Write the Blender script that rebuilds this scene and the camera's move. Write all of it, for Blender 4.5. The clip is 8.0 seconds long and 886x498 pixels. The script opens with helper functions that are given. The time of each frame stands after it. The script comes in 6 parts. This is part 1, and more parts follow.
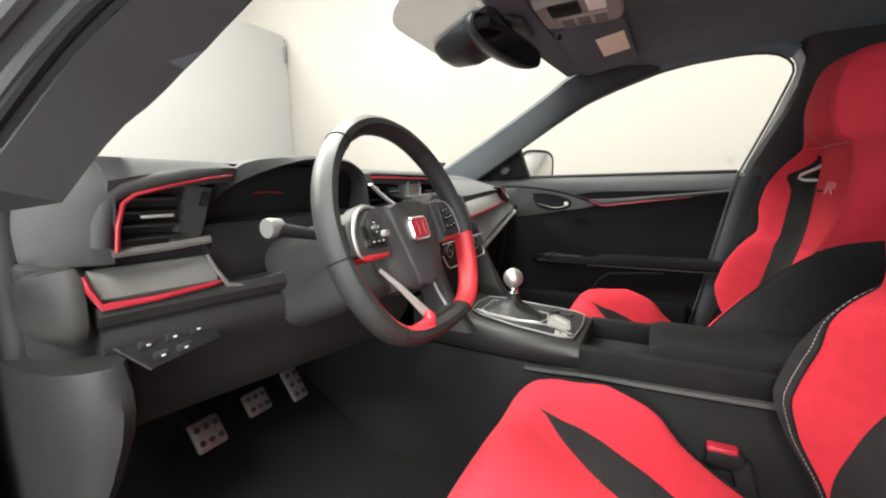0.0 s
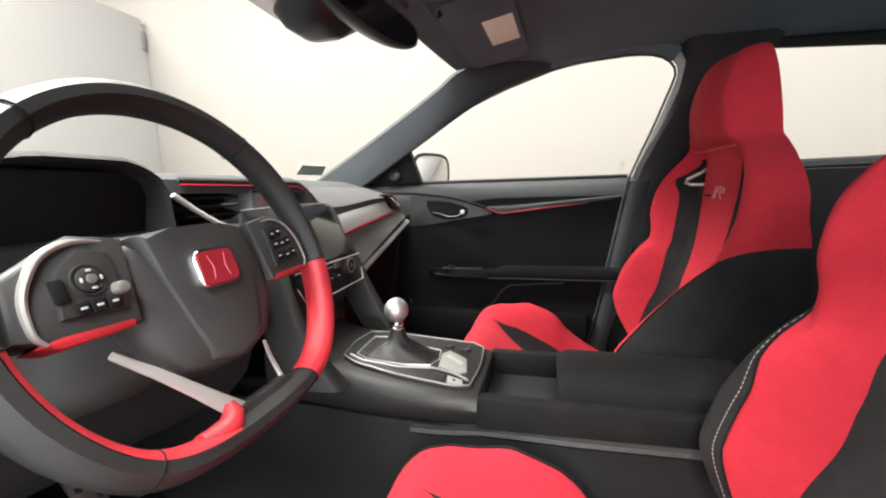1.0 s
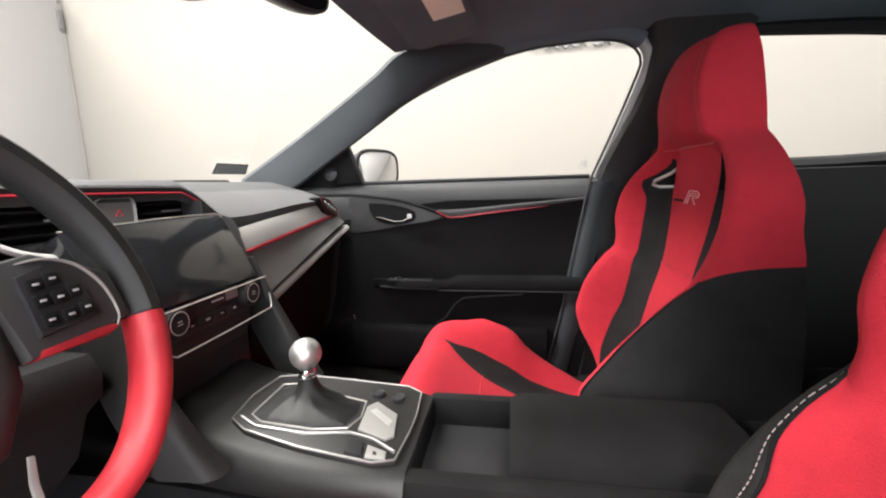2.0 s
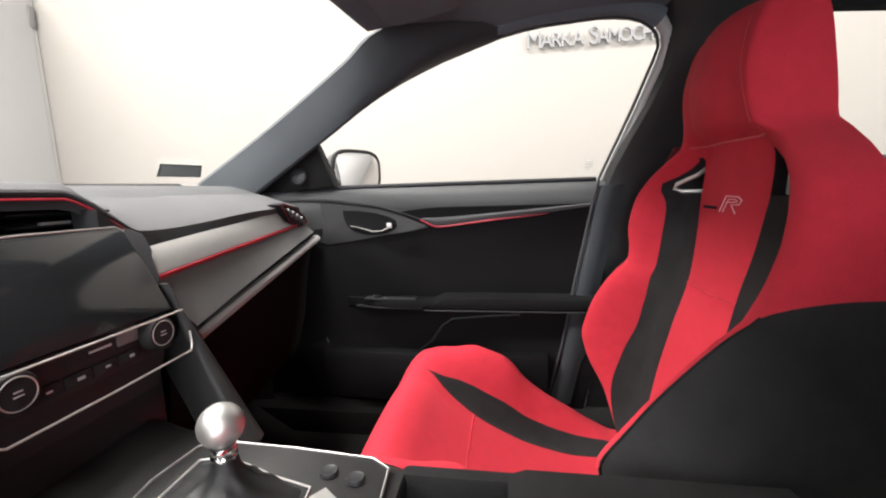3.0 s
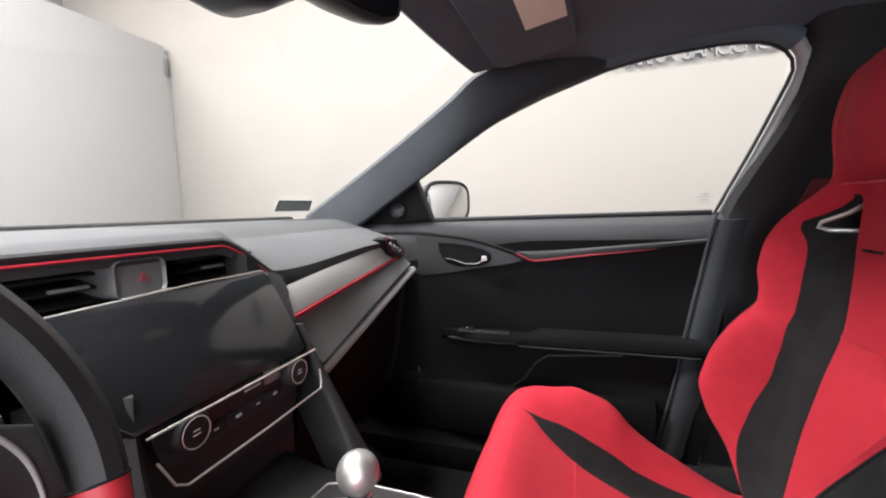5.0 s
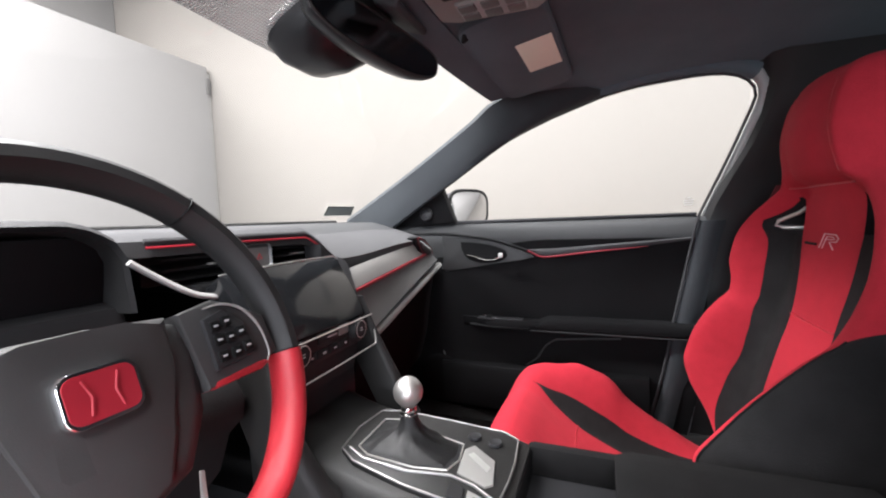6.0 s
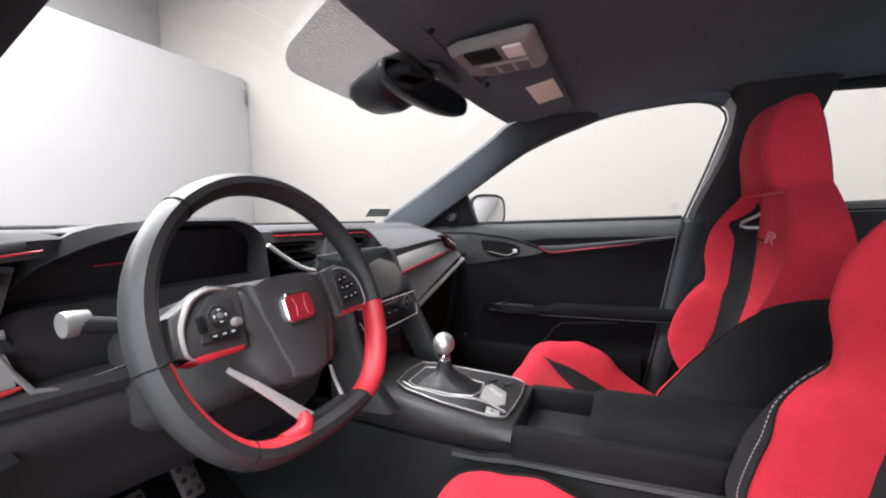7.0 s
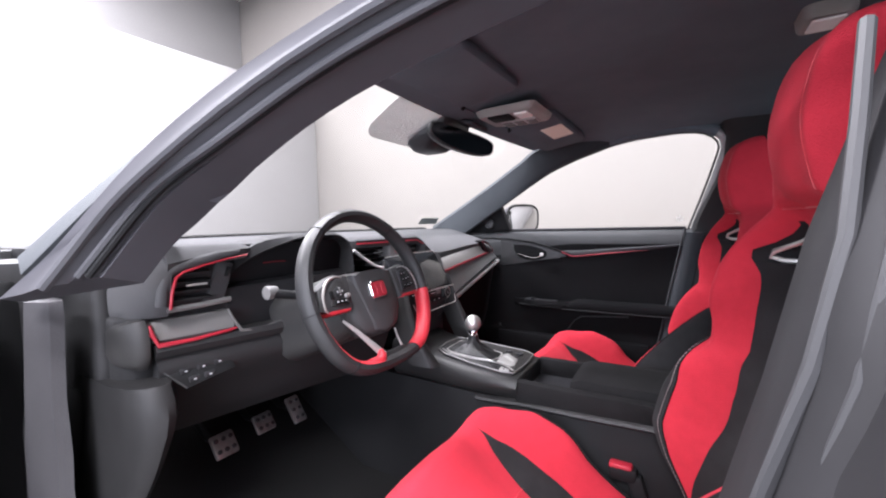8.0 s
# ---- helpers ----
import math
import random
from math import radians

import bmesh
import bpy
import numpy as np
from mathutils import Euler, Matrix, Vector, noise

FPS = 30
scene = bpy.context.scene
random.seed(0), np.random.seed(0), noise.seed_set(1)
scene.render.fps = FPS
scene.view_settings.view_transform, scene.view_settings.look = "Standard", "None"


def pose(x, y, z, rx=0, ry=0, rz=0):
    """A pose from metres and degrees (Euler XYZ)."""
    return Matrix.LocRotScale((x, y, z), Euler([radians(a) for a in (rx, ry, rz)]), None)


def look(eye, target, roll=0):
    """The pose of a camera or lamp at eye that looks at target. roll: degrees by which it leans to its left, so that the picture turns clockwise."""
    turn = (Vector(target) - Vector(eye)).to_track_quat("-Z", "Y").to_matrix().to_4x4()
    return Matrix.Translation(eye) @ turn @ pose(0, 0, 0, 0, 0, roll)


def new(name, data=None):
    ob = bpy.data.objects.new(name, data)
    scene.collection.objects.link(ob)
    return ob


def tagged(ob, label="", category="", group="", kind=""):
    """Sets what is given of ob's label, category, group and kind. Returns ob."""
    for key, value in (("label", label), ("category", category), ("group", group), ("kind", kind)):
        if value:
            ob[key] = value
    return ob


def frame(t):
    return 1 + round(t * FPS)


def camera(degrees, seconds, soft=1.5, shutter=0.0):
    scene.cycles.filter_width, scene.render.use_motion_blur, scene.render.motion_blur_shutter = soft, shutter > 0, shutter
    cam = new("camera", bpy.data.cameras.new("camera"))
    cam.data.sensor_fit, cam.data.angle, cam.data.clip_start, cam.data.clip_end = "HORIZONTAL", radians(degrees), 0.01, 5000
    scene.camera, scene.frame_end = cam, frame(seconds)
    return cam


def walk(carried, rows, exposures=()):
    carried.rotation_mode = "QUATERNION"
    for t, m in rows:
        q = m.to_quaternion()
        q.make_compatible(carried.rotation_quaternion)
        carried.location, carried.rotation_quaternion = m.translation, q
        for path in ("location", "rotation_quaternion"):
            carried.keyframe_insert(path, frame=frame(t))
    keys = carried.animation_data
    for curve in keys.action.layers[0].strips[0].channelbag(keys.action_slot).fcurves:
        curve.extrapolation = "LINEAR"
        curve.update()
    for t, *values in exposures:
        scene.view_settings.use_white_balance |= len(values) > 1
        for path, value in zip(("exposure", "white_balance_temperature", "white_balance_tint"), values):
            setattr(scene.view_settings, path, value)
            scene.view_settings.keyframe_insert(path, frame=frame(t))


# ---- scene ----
cam = camera(95.1, 8.0, soft=2.1)
PATH = [
    (0, (-0.88, 0.348, 0.951), (0.87, 1.267, 0.65), -1.1),
    (0.5, (-0.783, 0.375, 0.942), (1.073, 1.064, 0.658), -1.3),
    (1, (-0.67, 0.361, 0.955), (1.244, 0.865, 0.67), -1.7),
    (1.5, (-0.573, 0.347, 0.959), (1.371, 0.726, 0.68), -1.7),
    (1.7, (-0.544, 0.342, 0.971), (1.402, 0.696, 0.672), -1.6),
    (2.8, (-0.367, 0.341, 0.97), (1.586, 0.648, 0.669), -1.9),
    (3, (-0.335, 0.345, 0.969), (1.62, 0.652, 0.68), -1.8),
    (3.5, (-0.283, 0.358, 0.981), (1.67, 0.691, 0.706), -2.0),
    (4, (-0.259, 0.387, 0.993), (1.683, 0.799, 0.749), -2.1),
    (4.5, (-0.283, 0.408, 0.994), (1.634, 0.94, 0.783), -2.1),
    (5, (-0.342, 0.413, 1.008), (1.546, 1.046, 0.822), -2.0),
    (5.2, (-0.377, 0.399, 1.018), (1.494, 1.078, 0.822), -2.0),
    (6.3, (-0.581, 0.347, 0.988), (1.274, 1.083, 0.86), -2.1),
    (6.5, (-0.624, 0.333, 0.988), (1.227, 1.08, 0.86), -1.8),
    (7, (-0.743, 0.296, 0.987), (1.083, 1.102, 0.862), -1.8),
    (7.5, (-0.866, 0.238, 0.992), (0.911, 1.146, 0.87), -1.6),
    (8, (-1.001, 0.116, 1.021), (0.708, 1.148, 0.898), -1.5),
]
LIGHTING = [(0, 1.00, 6450, 4), (0.5, 0.98, 6450, 6), (1.5, 0.98, 6400, 9), (3.2, 1.04, 6350, 11), (4, 0.96, 6250, 11), (5, 0.80, 6150, 12), (7, 0.80, 5950, 13), (8, 0.84, 5850, 18)]
walk(cam, [(t, look(eye, target, roll)) for t, eye, target, roll in PATH], LIGHTING)

# ---- world, light, exposure ----
world = bpy.data.worlds.new("showroom_world")
scene.world = world
world.use_nodes = True
world.node_tree.nodes["Background"].inputs[0].default_value = (0.9, 0.93, 1.0, 1)
world.node_tree.nodes["Background"].inputs[1].default_value = 0.5


def area_lamp(name, at, size_x, size_y, watts, colour=(1, 0.96, 0.9), target=None):
    lamp = bpy.data.lights.new(name, "AREA")
    lamp.shape, lamp.size, lamp.size_y, lamp.energy, lamp.color = "RECTANGLE", size_x, size_y, watts, colour
    ob = new(name, lamp)
    ob.matrix_world = look(at, target or (at[0], at[1] + 0.001, at[2] - 1))
    return ob


# ---- materials ----
def material(name, colour, rough=0.5, metal=0.0, grain=0.0, grain_scale=400.0, vary=0.12, vary_scale=6.0, sheen=0.0, coat=0.0,
             spec=0.5, wear=0.0):
    """A surface with broad colour variation, fine grain relief and uneven gloss."""
    m = bpy.data.materials.new(name)
    m.use_nodes = True
    t = m.node_tree
    b = t.nodes["Principled BSDF"]
    co = t.nodes.new("ShaderNodeTexCoord")

    def noise_node(scale, detail, rough_=0.6):
        n = t.nodes.new("ShaderNodeTexNoise")
        n.inputs["Scale"].default_value, n.inputs["Detail"].default_value, n.inputs["Roughness"].default_value = scale, detail, rough_
        t.links.new(co.outputs["Object"], n.inputs["Vector"])
        return n

    broad = noise_node(vary_scale, 4)
    fine = noise_node(grain_scale, 2)
    ramp = t.nodes.new("ShaderNodeValToRGB")
    ramp.color_ramp.elements[0].position, ramp.color_ramp.elements[1].position = 0.3, 0.7
    dark = [c * (1 - vary) for c in colour]
    lite = [min(1, c * (1 + vary)) for c in colour]
    ramp.color_ramp.elements[0].color = (*dark, 1)
    ramp.color_ramp.elements[1].color = (*lite, 1)
    t.links.new(broad.outputs["Fac"], ramp.inputs["Fac"])
    mixc = t.nodes.new("ShaderNodeMix")
    mixc.data_type, mixc.blend_type = "RGBA", "MULTIPLY"
    mixc.inputs["Factor"].default_value = 0.25 if grain else 0.0
    t.links.new(ramp.outputs["Color"], mixc.inputs[6])
    t.links.new(fine.outputs["Color"], mixc.inputs[7])
    gray = t.nodes.new("ShaderNodeRGBToBW")
    t.links.new(fine.outputs["Color"], gray.inputs[0])
    t.links.new(gray.outputs[0], mixc.inputs[7])
    t.links.new(mixc.outputs[2], b.inputs["Base Color"])
    mr = t.nodes.new("ShaderNodeMapRange")
    mr.inputs["To Min"].default_value, mr.inputs["To Max"].default_value = max(0.02, rough - 0.08), min(1, rough + 0.08)
    t.links.new(broad.outputs["Fac"], mr.inputs["Value"])
    t.links.new(mr.outputs[0], b.inputs["Roughness"])
    b.inputs["Metallic"].default_value = metal
    b.inputs["Specular IOR Level"].default_value = spec
    b.inputs["Sheen Weight"].default_value = sheen
    b.inputs["Sheen Roughness"].default_value = 0.4
    b.inputs["Coat Weight"].default_value = coat
    if sheen:
        b.inputs["Sheen Tint"].default_value = (*[min(1, c * 1.3 + 0.1) for c in colour], 1)
    if grain:
        bump = t.nodes.new("ShaderNodeBump")
        bump.inputs["Strength"].default_value, bump.inputs["Distance"].default_value = grain, 0.001
        t.links.new(fine.outputs["Fac"], bump.inputs["Height"])
        t.links.new(bump.outputs[0], b.inputs["Normal"])
    return m


def glass_material(name, tint=(1, 1, 1), gloss=0.6):
    """Thin clear pane: lets light straight through, with a Fresnel gloss on it."""
    m = bpy.data.materials.new(name)
    m.use_nodes = True
    t = m.node_tree
    t.nodes.remove(t.nodes["Principled BSDF"])
    out = t.nodes["Material Output"]
    clear, gl, mix, fr = (t.nodes.new("ShaderNode" + k) for k in ("BsdfTransparent", "BsdfGlossy", "MixShader", "Fresnel"))
    clear.inputs[0].default_value = (*tint, 1)
    gl.inputs["Roughness"].default_value = 0.02
    fr.inputs[0].default_value = 1.3
    sc = t.nodes.new("ShaderNodeMath")
    sc.operation = "MULTIPLY"
    sc.inputs[1].default_value = gloss
    t.links.new(fr.outputs[0], sc.inputs[0])
    t.links.new(sc.outputs[0], mix.inputs[0])
    t.links.new(clear.outputs[0], mix.inputs[1])
    t.links.new(gl.outputs[0], mix.inputs[2])
    t.links.new(mix.outputs[0], out.inputs[0])
    return m


def brushed(name, colour, rough, metal, axis=0):
    """Brushed metal-look panel: stretched streaks along one axis."""
    m = material(name, colour, rough, metal, vary=0.05)
    t = m.node_tree
    b = t.nodes["Principled BSDF"]
    co, mp, n, bp = (t.nodes.new("ShaderNode" + k) for k in ("TexCoord", "Mapping", "TexNoise", "Bump"))
    s = [900.0, 900.0, 900.0]
    s[axis] = 8.0
    mp.inputs["Scale"].default_value = s
    n.inputs["Scale"].default_value = 1.0
    bp.inputs["Strength"].default_value, bp.inputs["Distance"].default_value = 0.25, 0.0006
    t.links.new(co.outputs["Object"], mp.inputs[0])
    t.links.new(mp.outputs[0], n.inputs["Vector"])
    t.links.new(n.outputs["Fac"], bp.inputs["Height"])
    t.links.new(bp.outputs[0], b.inputs["Normal"])
    return m


def dotted(name, colour):
    """A printed patch of fine dots on clear glass."""
    m = bpy.data.materials.new(name)
    m.use_nodes = True
    t = m.node_tree
    b, out = t.nodes["Principled BSDF"], t.nodes["Material Output"]
    b.inputs["Base Color"].default_value = (*colour, 1)
    b.inputs["Roughness"].default_value = 0.7
    co, v, mr, clear, mix = (t.nodes.new("ShaderNode" + k) for k in ("TexCoord", "TexVoronoi", "MapRange", "BsdfTransparent", "MixShader"))
    v.voronoi_dimensions = "2D"
    v.inputs["Scale"].default_value, v.inputs["Randomness"].default_value = 260.0, 0.0
    mr.inputs["From Min"].default_value, mr.inputs["From Max"].default_value = 0.35, 0.5
    mr.inputs["To Min"].default_value, mr.inputs["To Max"].default_value = 0.62, 0.34
    t.links.new(co.outputs["Object"], v.inputs["Vector"])
    t.links.new(v.outputs["Distance"], mr.inputs["Value"])
    t.links.new(mr.outputs[0], mix.inputs[0])
    t.links.new(clear.outputs[0], mix.inputs[1])
    t.links.new(b.outputs[0], mix.inputs[2])
    t.links.new(mix.outputs[0], out.inputs[0])
    return m


M = {
    "black_plastic": material("black_plastic", (0.0098, 0.0100, 0.0105), 0.6, grain=0.35, grain_scale=700, spec=0.10),
    "dash_pad": material("dash_pad", (0.058, 0.058, 0.060), 0.75, grain=0.5, grain_scale=500, spec=0.07),
    "grey_plastic": material("grey_plastic", (0.1098, 0.1074, 0.1049), 0.45, grain=0.4, grain_scale=600),
    "gloss_black": material("gloss_black", (0.021, 0.021, 0.0225), 0.4, vary=0.05, spec=0.18),
    "screen_glass": material("screen_glass", (0.009, 0.0095, 0.0105), 0.10, vary=0.05, spec=0.5),
    "black_fabric": material("black_fabric", (0.0155, 0.015, 0.0155), 0.95, grain=1.0, grain_scale=700, vary=0.25, vary_scale=18, sheen=0.12, spec=0.12),
    "red_suede": material("red_suede", (0.385, 0.0225, 0.036), 0.9, grain=1.3, grain_scale=560, vary=0.07, vary_scale=40, sheen=0.20, spec=0.11),
    "red_leather": material("red_leather", (0.42, 0.021, 0.031), 0.45, grain=0.25, grain_scale=1500, vary=0.15, vary_scale=20),
    "black_leather": material("black_leather", (0.019, 0.019, 0.0195), 0.5, grain=0.3, grain_scale=1300, vary=0.2, vary_scale=14, spec=0.32),
    "boot_leather": material("boot_leather", (0.0146, 0.0146, 0.0152), 0.5, grain=0.4, grain_scale=900, vary=0.2, vary_scale=30, spec=0.3),
    "satin_silver": material("satin_silver", (0.55, 0.54, 0.52), 0.42, 0.9, vary=0.06),
    "silver_paint": material("silver_paint", (0.37, 0.365, 0.355), 0.42, 0.3, vary=0.06),
    "chrome": material("chrome", (0.8, 0.8, 0.8), 0.12, 1.0, vary=0.03),
    "mesh_panel": brushed("mesh_panel", (0.130, 0.126, 0.121), 0.5, 0.25, 2),
    "dark_panel": material("dark_panel", (0.3050, 0.3001, 0.2928), 0.45, 0.0, grain=0.3, grain_scale=900, spec=0.6),
    "under_panel": material("under_panel", (0.0732, 0.0726, 0.0720), 0.45, grain=0.3, grain_scale=900, spec=0.5),
    "red_trim": material("red_trim", (0.2928, 0.0146, 0.0268), 0.4, 0.2, vary=0.05),
    "ledge_grey": material("ledge_grey", (0.2440, 0.2403, 0.2355), 0.4, 0.2, vary=0.05),
    "frame_dark": material("frame_dark", (0.1586, 0.1562, 0.1549), 0.35, grain=0.2, grain_scale=600),
    "post_dark": material("post_dark", (0.010, 0.0098, 0.0105), 0.65, vary=0.15, vary_scale=12, spec=0.1),
    "door_red": material("door_red", (0.1586, 0.0122, 0.0207), 0.4, 0.2, vary=0.05),
    "headliner": material("headliner", (0.098, 0.120, 0.140), 0.95, grain=0.7, grain_scale=800, sheen=0.15, spec=0.15),
    "soft_black": material("soft_black", (0.0220, 0.0220, 0.0226), 0.52, grain=0.4, grain_scale=500, spec=0.2),
    "post_grey": material("post_grey", (0.0427, 0.0415, 0.0439), 0.7, grain=0.3, spec=0.15),
    "knob_black": material("knob_black", (0.0220, 0.0220, 0.0232), 0.6, spec=0.12, vary=0.05),
    "pedal_metal": material("pedal_metal", (0.2440, 0.2379, 0.2318), 0.45, 0.7, vary=0.15, vary_scale=40),
    "wheel_plastic": material("wheel_plastic", (0.0415, 0.0415, 0.0427), 0.52, grain=0.2, grain_scale=1600, vary=0.15, spec=0.35),
    "pillar_cloth": material("pillar_cloth", (0.030, 0.034, 0.038), 0.8, grain=0.6, grain_scale=800, spec=0.2),
    "embroidery": material("embroidery", (0.55, 0.28, 0.29), 0.8, vary=0.08),
    "console_satin": material("console_satin", (0.0145, 0.0142, 0.014), 0.5, grain=0.4, grain_scale=600, spec=0.3),
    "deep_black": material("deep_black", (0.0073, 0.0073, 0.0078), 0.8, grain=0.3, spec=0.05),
    "deep_gloss": material("deep_gloss", (0.012, 0.012, 0.013), 0.45, vary=0.05, spec=0.05),
    "knee_black": material("knee_black", (0.0220, 0.0220, 0.0226), 0.55, grain=0.4, grain_scale=500, spec=0.15),
    "carpet": material("carpet", (0.0098, 0.0098, 0.0098), 1.0, grain=1.0, grain_scale=300, sheen=0.05, spec=0.1),
    "grey_shroud": material("grey_shroud", (0.0268, 0.0262, 0.0256), 0.5, grain=0.4, grain_scale=600, spec=0.3),
    "console_cloth": material("console_cloth", (0.0098, 0.0095, 0.0098), 0.95, grain=1.0, grain_scale=700, vary=0.25, vary_scale=18, sheen=0.06, spec=0.1),
    "rubber": material("rubber", (0.0366, 0.0366, 0.0390), 0.65, grain=0.3, spec=0.15),
    "soft_grey": material("soft_grey", (0.0134, 0.0132, 0.0134), 0.55, grain=0.4, grain_scale=500, spec=0.25),
    "seal_grey": material("seal_grey", (0.0512, 0.0512, 0.0561), 0.65, grain=0.3, spec=0.15),
    "car_paint": material("car_paint", (0.044, 0.0432, 0.048), 0.6, 0.0, vary=0.06, spec=0.10),
    "label_paper": material("label_paper", (0.75, 0.72, 0.6), 0.6, vary=0.05),
    "lamp_plastic": material("lamp_plastic", (0.2196, 0.2159, 0.2074), 0.5, vary=0.06),
    "white_lens": material("white_lens", (0.8, 0.79, 0.76), 0.3, vary=0.03),
    "red_belt": material("red_belt", (0.1220, 0.0073, 0.0122), 0.85, grain=0.8, grain_scale=900),
    "wall_cream": material("wall_cream", (0.178, 0.166, 0.153), 0.7, grain=0.08, grain_scale=120, vary=0.03, vary_scale=1.2),
    "wall_white": material("wall_white", (0.25, 0.246, 0.245), 0.6, grain=0.08, grain_scale=120, vary=0.02, vary_scale=1.0),
    "ceiling_white": material("ceiling_white", (0.8, 0.77, 0.73), 0.8, vary=0.02, vary_scale=1.0),
    "floor_grey": material("floor_grey", (0.24, 0.235, 0.23), 0.4, vary=0.1, vary_scale=2.0),
    "frame_grey": material("frame_grey", (0.34, 0.35, 0.345), 0.55, grain=0.3),
    "sign_grey": material("sign_grey", (0.115, 0.115, 0.12), 0.7, 0.0),
    "mark_white": material("mark_white", (0.3904, 0.3904, 0.4026), 0.5, vary=0.03),
    "mirror_black": material("mirror_black", (0.0146, 0.0152, 0.0171), 0.32, grain=0.15, grain_scale=900, spec=0.45),
    # rear-view glass: the dark cabin's reflection is put into the base colour
    "mirror_dark": material("mirror_dark", (0.10, 0.115, 0.13), 0.12, 1.0, vary=0.0),
    "mirror": material("mirror", (0.9, 0.9, 0.9), 0.02, 1.0, vary=0.0),
    "thread": material("thread", (0.30, 0.25, 0.24), 0.8, vary=0.05),
    "handle_grey": material("handle_grey", (0.0220, 0.0226, 0.0232), 0.5, grain=0.3, grain_scale=700, spec=0.3),
    "hood_black": material("hood_black", (0.0159, 0.0159, 0.0171), 0.66, grain=0.5, grain_scale=500, spec=0.2),
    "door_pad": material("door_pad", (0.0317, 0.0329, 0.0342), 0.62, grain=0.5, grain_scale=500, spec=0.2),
    "window_glass": glass_material("window_glass", (0.955, 0.955, 0.945), 0.10),
    "frit": dotted("frit", (0.22, 0.22, 0.23)),
}


# ---- mesh helpers ----
def finish(bm, smooth=40):
    bmesh.ops.remove_doubles(bm, verts=bm.verts, dist=1e-5)
    bmesh.ops.recalc_face_normals(bm, faces=bm.faces)
    for f in bm.faces:
        f.smooth = True
    for e in bm.edges:
        if len(e.link_faces) == 2 and e.calc_face_angle(0) > radians(smooth):
            e.smooth = False
    return bm


def part(name, bm, mat, parent=None, label="", smooth=40):
    """Link a bmesh as one mesh object, under a thing or a part."""
    finish(bm, smooth)
    me = bpy.data.meshes.new(name)
    bm.to_mesh(me)
    bm.free()
    me.materials.append(M[mat] if isinstance(mat, str) else mat)
    ob = new(name, me)
    if parent:
        ob.parent = parent
    if label:
        tagged(ob, label)
    return ob


def thing(name, label, category, group="", kind="", at=None):
    ob = new(name)
    ob.empty_display_size = 0.05
    if at is not None:
        ob.matrix_world = at if isinstance(at, Matrix) else Matrix.Translation(at)
    return tagged(ob, label, category, group, kind)


def keyed(keys):
    """A smooth curve through (x, value) keys, flat beyond its ends."""
    xs = [k[0] for k in keys]
    vs = [k[1] for k in keys]
    n = len(xs)
    d = [(vs[i + 1] - vs[i]) / (xs[i + 1] - xs[i]) for i in range(n - 1)]
    m = [d[0]] + [0 if d[i - 1] * d[i] <= 0 else 2 * d[i - 1] * d[i] / (d[i - 1] + d[i]) for i in range(1, n - 1)] + [d[-1]]

    def at(x):
        if x <= xs[0]:
            return vs[0]
        if x >= xs[-1]:
            return vs[-1]
        i = max(j for j in range(n - 1) if xs[j] <= x)
        h = xs[i + 1] - xs[i]
        u = (x - xs[i]) / h
        return ((1 + 2 * u) * (1 - u) ** 2 * vs[i] + u * (1 - u) ** 2 * h * m[i] + u * u * (3 - 2 * u) * vs[i + 1] + u * u * (u - 1) * h * m[i + 1])
    return at


def smooth01(a, b, x):
    u = min(1, max(0, (x - a) / (b - a)))
    return u * u * (3 - 2 * u)


def box(sx, sy, sz, at=(0, 0, 0), bevel=0.004, segs=2, m=None, bm=None):
    bm = bm or bmesh.new()
    made = bmesh.ops.create_cube(bm, size=1, matrix=(m or Matrix()) @ Matrix.Translation(at) @ Matrix.Diagonal((sx, sy, sz, 1)))
    if bevel:
        edges = list({e for v in made["verts"] for e in v.link_edges})
        bmesh.ops.bevel(bm, geom=edges, offset=min(bevel, min(sx, sy, sz) * 0.45), segments=segs, affect="EDGES", profile=0.5)
    return bm


def loft(rings, closed=True, caps=True, bm=None):
    """A skin over rings of points."""
    bm = bm or bmesh.new()
    vs = [[bm.verts.new(p) for p in r] for r in rings]
    k = len(rings[0])
    for a, b in zip(vs, vs[1:]):
        for i in range(k if closed else k - 1):
            j = (i + 1) % k
            bm.faces.new((a[i], a[j], b[j], b[i]))
    if caps and closed:
        bm.faces.new(vs[0][::-1])
        bm.faces.new(vs[-1])
    return bm


def tube(points, r, n=10, closed=False, flat=1.0, bm=None, up=(0, 0, 1)):
    """A round or flattened bar along points; r: a number or one for each point."""
    pts = [Vector(p) for p in points]
    k = len(pts)
    rings = []
    for i, p in enumerate(pts):
        a = pts[(i - 1) % k] if closed or i else pts[0]
        b = pts[(i + 1) % k] if closed or i < k - 1 else pts[-1]
        d = (b - a).normalized()
        side = d.cross(Vector(up))
        if side.length < 1e-4:
            side = d.cross(Vector((1, 0, 0)))
        side.normalize()
        top = side.cross(d)
        ri = r[i] if isinstance(r, (list, tuple)) else r
        rings.append([p + ri * (math.cos(2 * math.pi * q / n) * side + flat * math.sin(2 * math.pi * q / n) * top) for q in range(n)])
    if closed:
        rings.append(rings[0])
    return loft(rings, caps=not closed, bm=bm)


